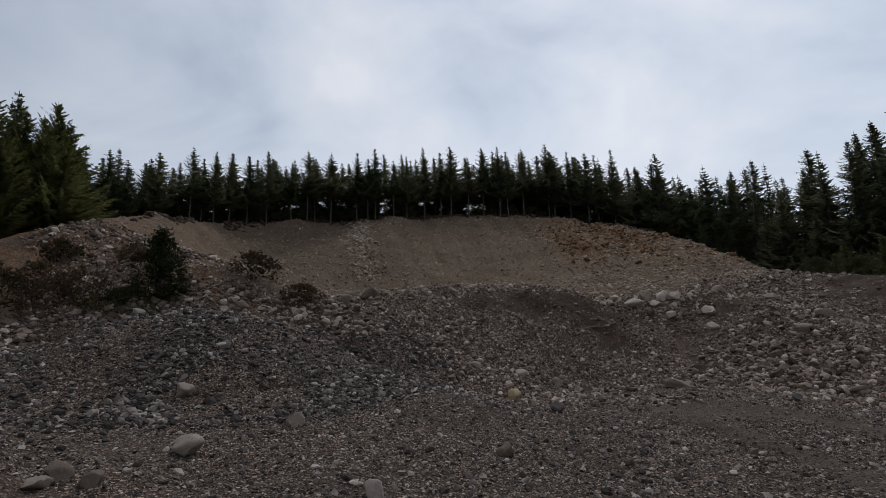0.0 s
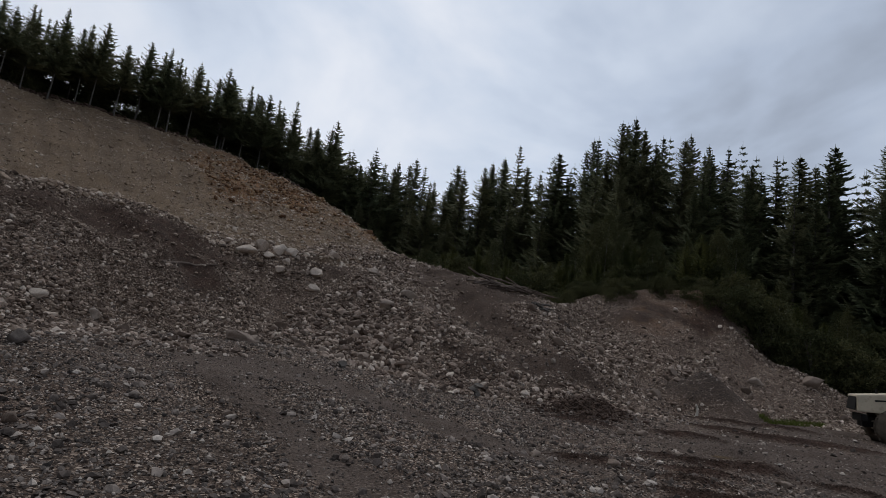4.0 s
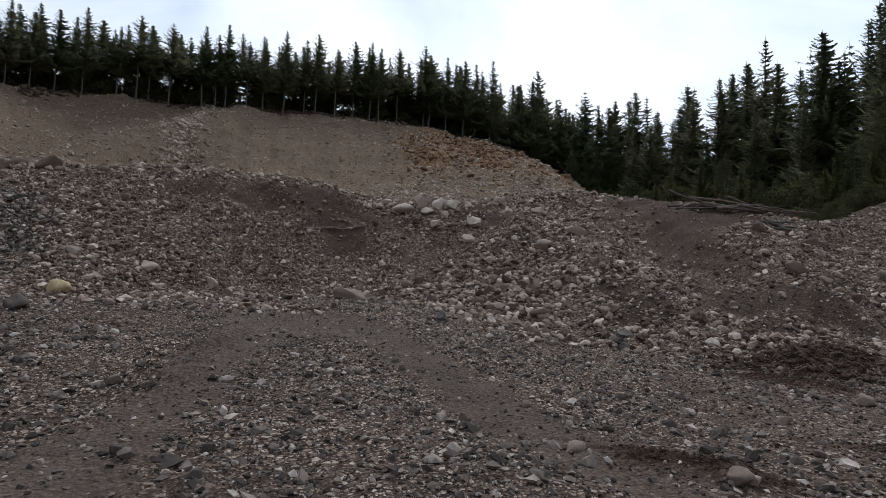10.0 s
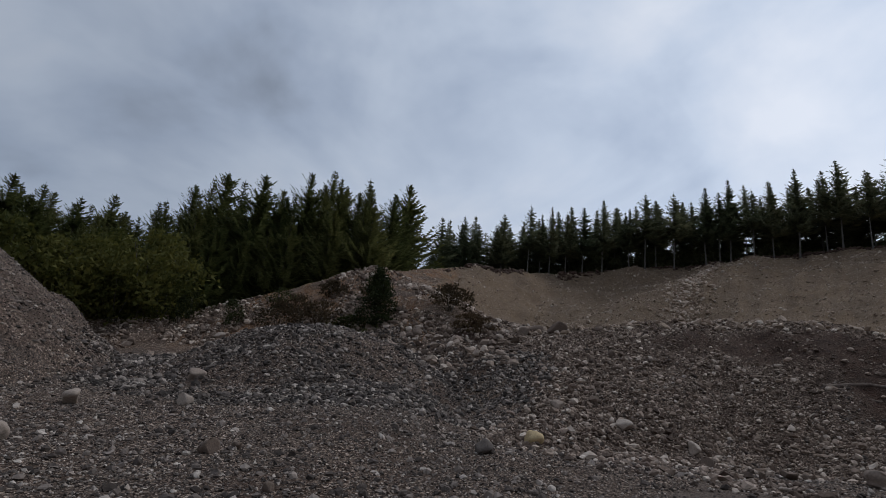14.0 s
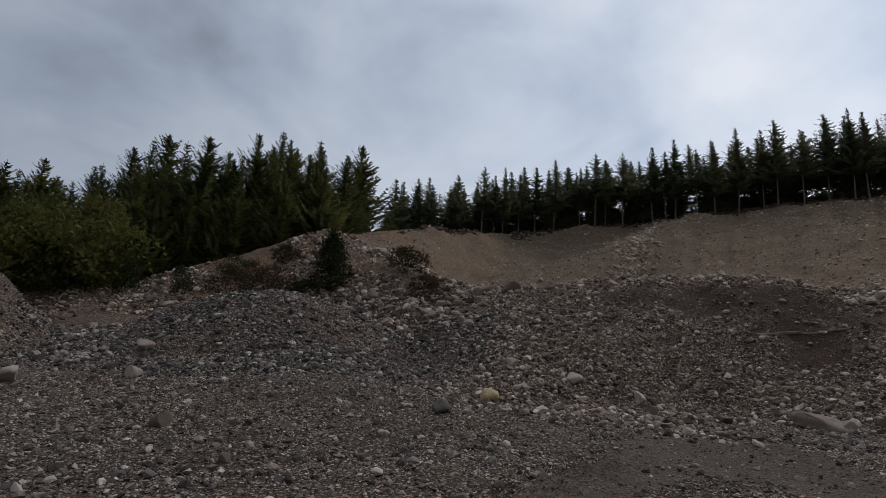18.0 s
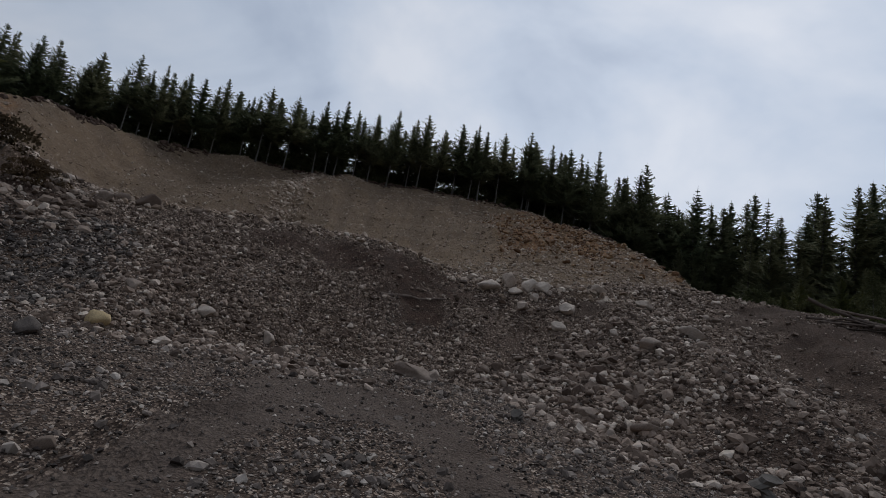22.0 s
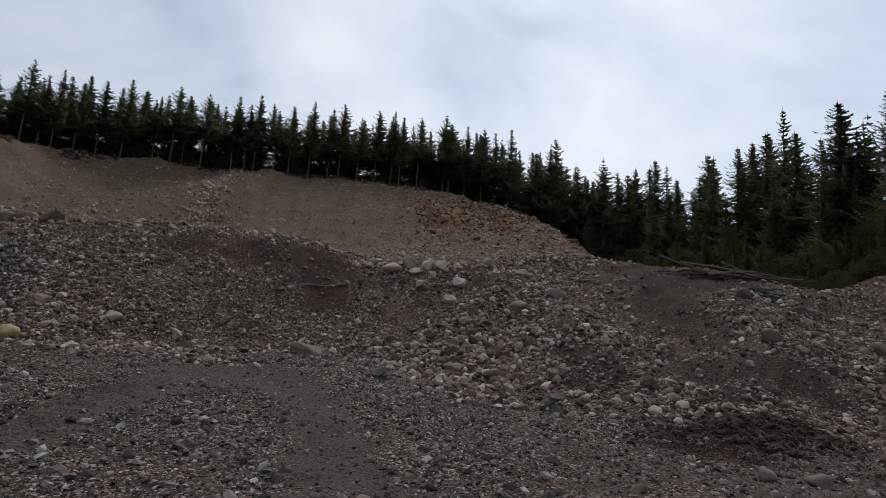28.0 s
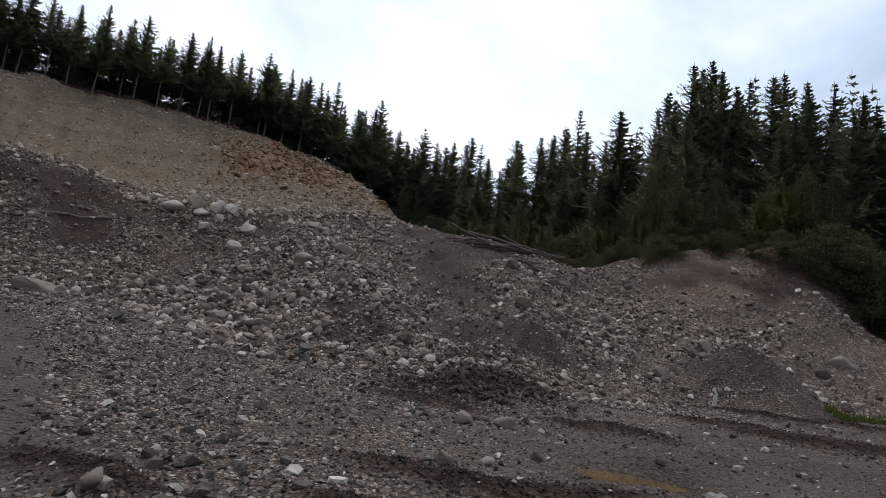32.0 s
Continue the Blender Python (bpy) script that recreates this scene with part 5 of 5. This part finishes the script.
    part("sticker", block((0.13, 0.012, 0.24), (0.86, -0.757, 2.84), 0, (0, 10, 0)), WHITE, bar, "white sticker")
    part("beacon", lathe([(-0.05, 0.05), (0.05, 0.045)], 10, (0.50, -0.60, 3.18)), WHITE, bar)
    part("lamp", block((0.07, 0.10, 0.10), (0.72, -0.70, 3.20), 0.02), WHITE, bar)
    # drum and its yoke, swung a little to one side on the hitch
    part("hitch", block((0.62, 0.45, 0.36), (1.65, 0, 0.80), 0.05), BLACK, root)
    swing = Matrix.Translation((1.65, 0, 0)) @ pose(0, 0, 0, 0, 0, 17) @ Matrix.Translation((-1.65, 0, 0))

    def front(name, bm, mat, parent, label="", shade=False):
        bm.transform(swing @ Matrix.Translation((1.65, 0, 0)) @ Matrix.Diagonal((0.93, 0.93, 0.97, 1)) @ Matrix.Translation((-1.65, 0, 0)))
        return part(name, bm, mat, parent, label, shade)

    yoke = front("drum_yoke", merge(*[block((1.72, 0.09, 0.44), (2.66, 0.98 * s, 0.78), 0.03, taper=(-0.06, 0.08)) for s in (-1, 1)], block((0.22, 2.05, 0.44), (1.84, 0, 0.90), 0.05), block((0.18, 2.05, 0.26), (3.55, 0, 0.80), 0.05)), RUSTY, root, "rusty cream frame round the drum")
    for s in (-1, 1):
        front("rail_flange", block((1.80, 0.20, 0.06), (2.62, 1.00 * s, 1.05), 0.02, (0, 2.5, 0)), RUSTY, yoke, "dented cream flange")
        front("rail_nose", block((0.34, 0.16, 0.22), (3.60, 0.98 * s, 0.86), 0.05, taper=(-0.08, 0.02)), RUSTY, yoke)
        front("bearing", lathe([(0, 0.13), (0.08 * s, 0.12), (0.10 * s, 0.06)], 18, (2.72, 1.03 * s, 0.78)), BLACK, yoke, "", True)
        # added dark plate, stands in for the drum's soiled, shaded lower part
        front("skirt_plate", block((1.15, 0.05, 0.30), (2.72, 1.02 * s, 0.48), 0.03, taper=(0.0, 0.0)), SOIL_SHADE_STEEL, yoke)
    front("scraper", block((0.06, 1.9, 0.16), (3.47, 0, 0.55), 0.01), RUSTY, yoke)
    for k in range(5):
        front("bolt", lathe([(0, 0.03), (-0.03, 0.026)], 6, (1.95 + 0.36 * k, -1.03, 0.86 - 0.02 * k)), BLACK, yoke)
    for a, b in (((1.5, -0.35, 1.1), (1.92, -0.6, 1.05)), ((1.5, -0.2, 1.15), (1.92, -0.4, 1.08)), ((1.45, -0.5, 1.0), (1.92, -0.75, 1.1))):
        front("hose", rod(a, b, 0.03), BLACK, yoke)
    # a hollow shell with recessed end plates
    drum = front("drum", lathe([(-0.70, 0.10), (-0.72, 0.705), (-0.90, 0.71), (-0.90, 0.75), (0.90, 0.75), (0.90, 0.71), (0.72, 0.705), (0.70, 0.10)], 56, (2.72, 0, 0.75)), YELLOW, root, "worn yellow steel drum")
    for s in (-1, 1):
        # the shade on the end ring is put into its dark colour
        front("drum_rim", lathe([(0.895 * s, 0.757), (0.915 * s, 0.75), (0.915 * s, 0.70), (0.80 * s, 0.695)], 56, (2.72, 0, 0.75)), SOIL_SHADE_STEEL, drum, "rim darkened by soil and painted shade", True)
        front("drum_plate", lathe([(0.725 * s, 0.69), (0.74 * s, 0.45), (0.86 * s, 0.40), (0.88 * s, 0.18), (0.96 * s, 0.16)], 32, (2.72, 0, 0.75)), RUSTY, drum, "rusty end plate", True)
    root.matrix_world = pose(x, y, z, 0, -2, heading)
    return root


soil_roller(32.7, 9.05, -60)

# ---------------------------------------------------------------- bushes and wood in the pit


def place_bush(name, label, x, y, tall, wide, seed, mat, sink=0.1, **more):
    root = bush_kind(name, label, tall, wide, seed, mat, **more)
    root.matrix_world = pose(x, y, float(height(x, y)) - sink, 0, 0, seed * 40)
    return root


place_bush("bush", "dense dark-green conical bush on the western bank", -14.4, 27.2, 3.3, 1.45, 1, BUSH_LEAVES, clumps=110, leaves=40, low=0.02, leaf=0.13, conical=0.3)
for k, (x, y, t, w) in enumerate([(-17.3, 25.4, 1.8, 1.7), (-18.8, 24.8, 2.1, 2.0), (-20.2, 24.3, 1.9, 1.8), (-20.0, 28.0, 1.2, 1.0), (-16.5, 28.6, 1.0, 0.9)]):
    place_bush("shrub", "low reddish-brown shrub on the stony bank", x, y, t, w, 4 + k, DRY_LEAVES, clumps=50, leaves=30, low=0.02, leaf=0.12)
for k, (x, y, t, w) in enumerate([(-22.7, 22.4, 1.7, 1.1), (-25.0, 20.2, 1.6, 0.9), (-26.6, 21.6, 1.9, 1.5), (-22.5, 25.6, 1.5, 1.1), (-15.6, 26.5, 0.7, 1.2), (-13.4, 27.0, 0.6, 1.1)]):
    place_bush("shrub", "small green shrub among stones on the bank", x, y, t, w, 14 + k, BUSH_LEAVES, clumps=45, leaves=28, low=0.02, leaf=0.1)
place_bush("dead_bush", "dead twiggy brown bush on the stony slope", -10.2, 29.2, 1.6, 1.4, 31, DRY_LEAVES, clumps=46, leaves=22, low=0.1, leaf=0.16)
place_bush("dead_bush", "small dead reddish bush on bare soil", -7.3, 27.9, 1.0, 1.15, 32, DRY_LEAVES, clumps=46, leaves=26, low=0.02, leaf=0.13)
place_bush("bush", "bright yellow-green bush at the yard's far edge", 52.0, 6.0, 1.5, 1.3, 33, YELLOW_LEAVES, clumps=60, leaves=30, low=0.05, leaf=0.13)


def log(x, y, length, radius, turn, label, mat=WOOD, lift=0.0, tilt=0.0, name="log"):
    bm = bmesh.new()
    r = np.random.default_rng(int(abs(x * 13 + y * 7)))
    n, sides = 8, 8
    rows = []
    for i in range(n):
        t = i / (n - 1)
        off = r.normal(0, radius * 0.35, 2)
        rad = radius * (1 - 0.45 * t) * r.uniform(0.9, 1.1)
        rows.append([bm.verts.new(((t - 0.5) * length, off[0] + rad * math.cos(k * 6.283 / sides), off[1] + rad * math.sin(k * 6.283 / sides))) for k in range(sides)])
    for a, b in zip(rows, rows[1:]):
        for k in range(sides):
            bm.faces.new((a[k], b[k], b[(k + 1) % sides], a[(k + 1) % sides]))
    bm.faces.new(rows[0])
    bm.faces.new(rows[-1][::-1])
    bmesh.ops.recalc_face_normals(bm, faces=bm.faces)
    me = bpy.data.meshes.new(name)
    bm.to_mesh(me)
    bm.free()
    me.materials.append(mat)
    c, s = math.cos(radians(turn)) * length / 2, math.sin(radians(turn)) * length / 2
    za, zb = float(height(x - c, y - s)), float(height(x + c, y + s))
    ob = new(name, me)
    ob.matrix_world = pose(x, y, (za + zb) / 2 + radius * 0.6 + lift, 0, -math.degrees(math.atan2(zb - za, length)) + tilt, turn)
    return tagged(ob, label, "log")


log(8.8, 30.25, 3.2, 0.09, 31, "thin weathered log lying across the slope")
log(8.4, 29.5, 1.3, 0.06, 5, "short dead branch on the dark slope")
rb = np.random.default_rng(77)
for k in range(22):
    t = rb.random()
    log(27.0 + 4.2 * t + rb.normal(0, 0.3), 29.4 - 1.8 * t + rb.normal(0, 0.4), rb.uniform(2.0, 4.6), rb.uniform(0.035, 0.085), -22 + rb.normal(0, 14), "bare grey pole in the brush pile", lift=rb.uniform(0.0, 0.4), tilt=rb.normal(0, 5), name="pole")
for k in range(9):
    log(27.4 + 0.22 * k + rb.normal(0, 0.2), 25.8 - 0.2 * k + rb.normal(0, 0.25), rb.uniform(0.6, 1.5), rb.uniform(0.03, 0.09), rb.uniform(-80, 40), "gnarled root sticking out of the mound", mat=BARK, lift=rb.uniform(0, 0.2), tilt=rb.normal(-14, 18), name="root")
log(55.5, -3.5, 9.0, 0.12, 97, "long felled trunk lying along the yard's edge")
log(20.2, 5.6, 1.1, 0.03, 30, "thin stick lying on the yard", name="stick")
log(16.2, 16.4, 0.62, 0.17, 80, "dark stump standing on end in the gravel", mat=BARK, tilt=75, name="stump")
log(12.2, 19.0, 0.5, 0.12, 60, "dark block of wood in the gravel", mat=BARK, tilt=40, name="stump")
log(19.0, 7.7, 0.32, 0.09, 60, "bleached chunk of wood on the yard", mat=CHALK, lift=0.03, name="wood_chunk")
post = log(27.9, 14.75, 0.62, 0.075, 70, "short white post leaning in the gravel", mat=POST_PAINT, tilt=-74, lift=0.18, name="post")
post["category"] = "post"


def clods():
    """Broken lumps of dark earth in the dumped clump and along the scraped streaks."""
    r = np.random.default_rng(55)
    x, y = 19.6 + r.normal(0, 0.95, 2600), 14.6 + r.normal(0, 0.75, 2600)
    scatter("earth_clods", x, y, sizes(2600, r, 0.022, 0.09, 2.4), SOIL, "dumped clump of dark earth clods with roots", r, 0.1, True)
    xs, ys = [], []
    for cx, cy, ln, wd, turn in STREAKS:
        n = int(420 * ln)
        u, v = r.normal(0, 0.65 * ln, n), r.normal(0, 0.8 * wd, n)
        c, s = math.cos(radians(turn)), math.sin(radians(turn))
        xs.append(cx + u * c - v * s), ys.append(cy + u * s + v * c)
    x, y = np.concatenate(xs), np.concatenate(ys)
    scatter("streak_clods", x, y, r.uniform(0.007, 0.026, len(x)), SOIL, "crumbs of scraped dark soil on the yard", r, 0.1, True)


clods()


def grass_patch(x, y, rx, ry, count, turn, label):
    r = np.random.default_rng(int(abs(x * 3 + y)))
    a, d = r.random(count) * 6.283, np.sqrt(r.random(count))
    c, s = math.cos(radians(turn)), math.sin(radians(turn))
    u, v = rx * d * np.cos(a), ry * d * np.sin(a)
    px, py = x + u * c - v * s, y + u * s + v * c
    base = np.stack([px, py, height(px, py) - 0.02], 1)
    way = np.stack([r.normal(0, 0.45, count), r.normal(0, 0.45, count), np.ones(count)], 1)
    way /= np.linalg.norm(way, axis=1)[:, None]
    b = r.random(count) * 6.283
    side = np.stack([np.cos(b), np.sin(b), 0 * b], 1)
    v = blades(base, way, side, r.uniform(0.10, 0.32, count), r.uniform(0.008, 0.02, count)).reshape(-1, 3)
    return tagged(new("grass", flat_mesh("grass", v, np.arange(len(v)).reshape(-1, 3), GRASS)), label, "grass", kind="stuff")


grass_patch(33.4, 13.0, 2.6, 0.55, 2600, -8, "patch of green grass at the bank's foot")
grass_patch(-15.5, 26.3, 2.4, 0.7, 1800, 15, "patch of low weeds behind the gravel heap")


def puddle(x, y, rx, ry, turn):
    def water(nt, b):
        nt.links.new(ramp_node(nt, noise_node(nt, 3, 3, 0.5, place(nt)), [(0.3, (0.10, 0.062, 0.026)), (0.7, (0.16, 0.105, 0.048))]), b.inputs["Base Color"])
    mat = material("muddy_water", water, 0.06, 0.5)
    bm = bmesh.new()
    ring = [bm.verts.new((rx * (1 + 0.18 * math.sin(3 * a) + 0.1 * math.sin(5 * a + 1)) * math.cos(a), ry * (1 + 0.2 * math.cos(2 * a + 1)) * math.sin(a), 0)) for a in np.arange(40) * 6.2832 / 40]
    bm.faces.new(ring)
    me = bpy.data.meshes.new("puddle")
    bm.to_mesh(me)
    bm.free()
    me.materials.append(mat)
    ob = new("puddle", me)
    ob.matrix_world = pose(x, y, PUDDLE_Z, 0, 0, turn)
    return tagged(ob, "shallow ochre muddy puddle on the pit floor", "water", kind="structure")


puddle(18.4, 8.35, 0.56, 0.36, -35)
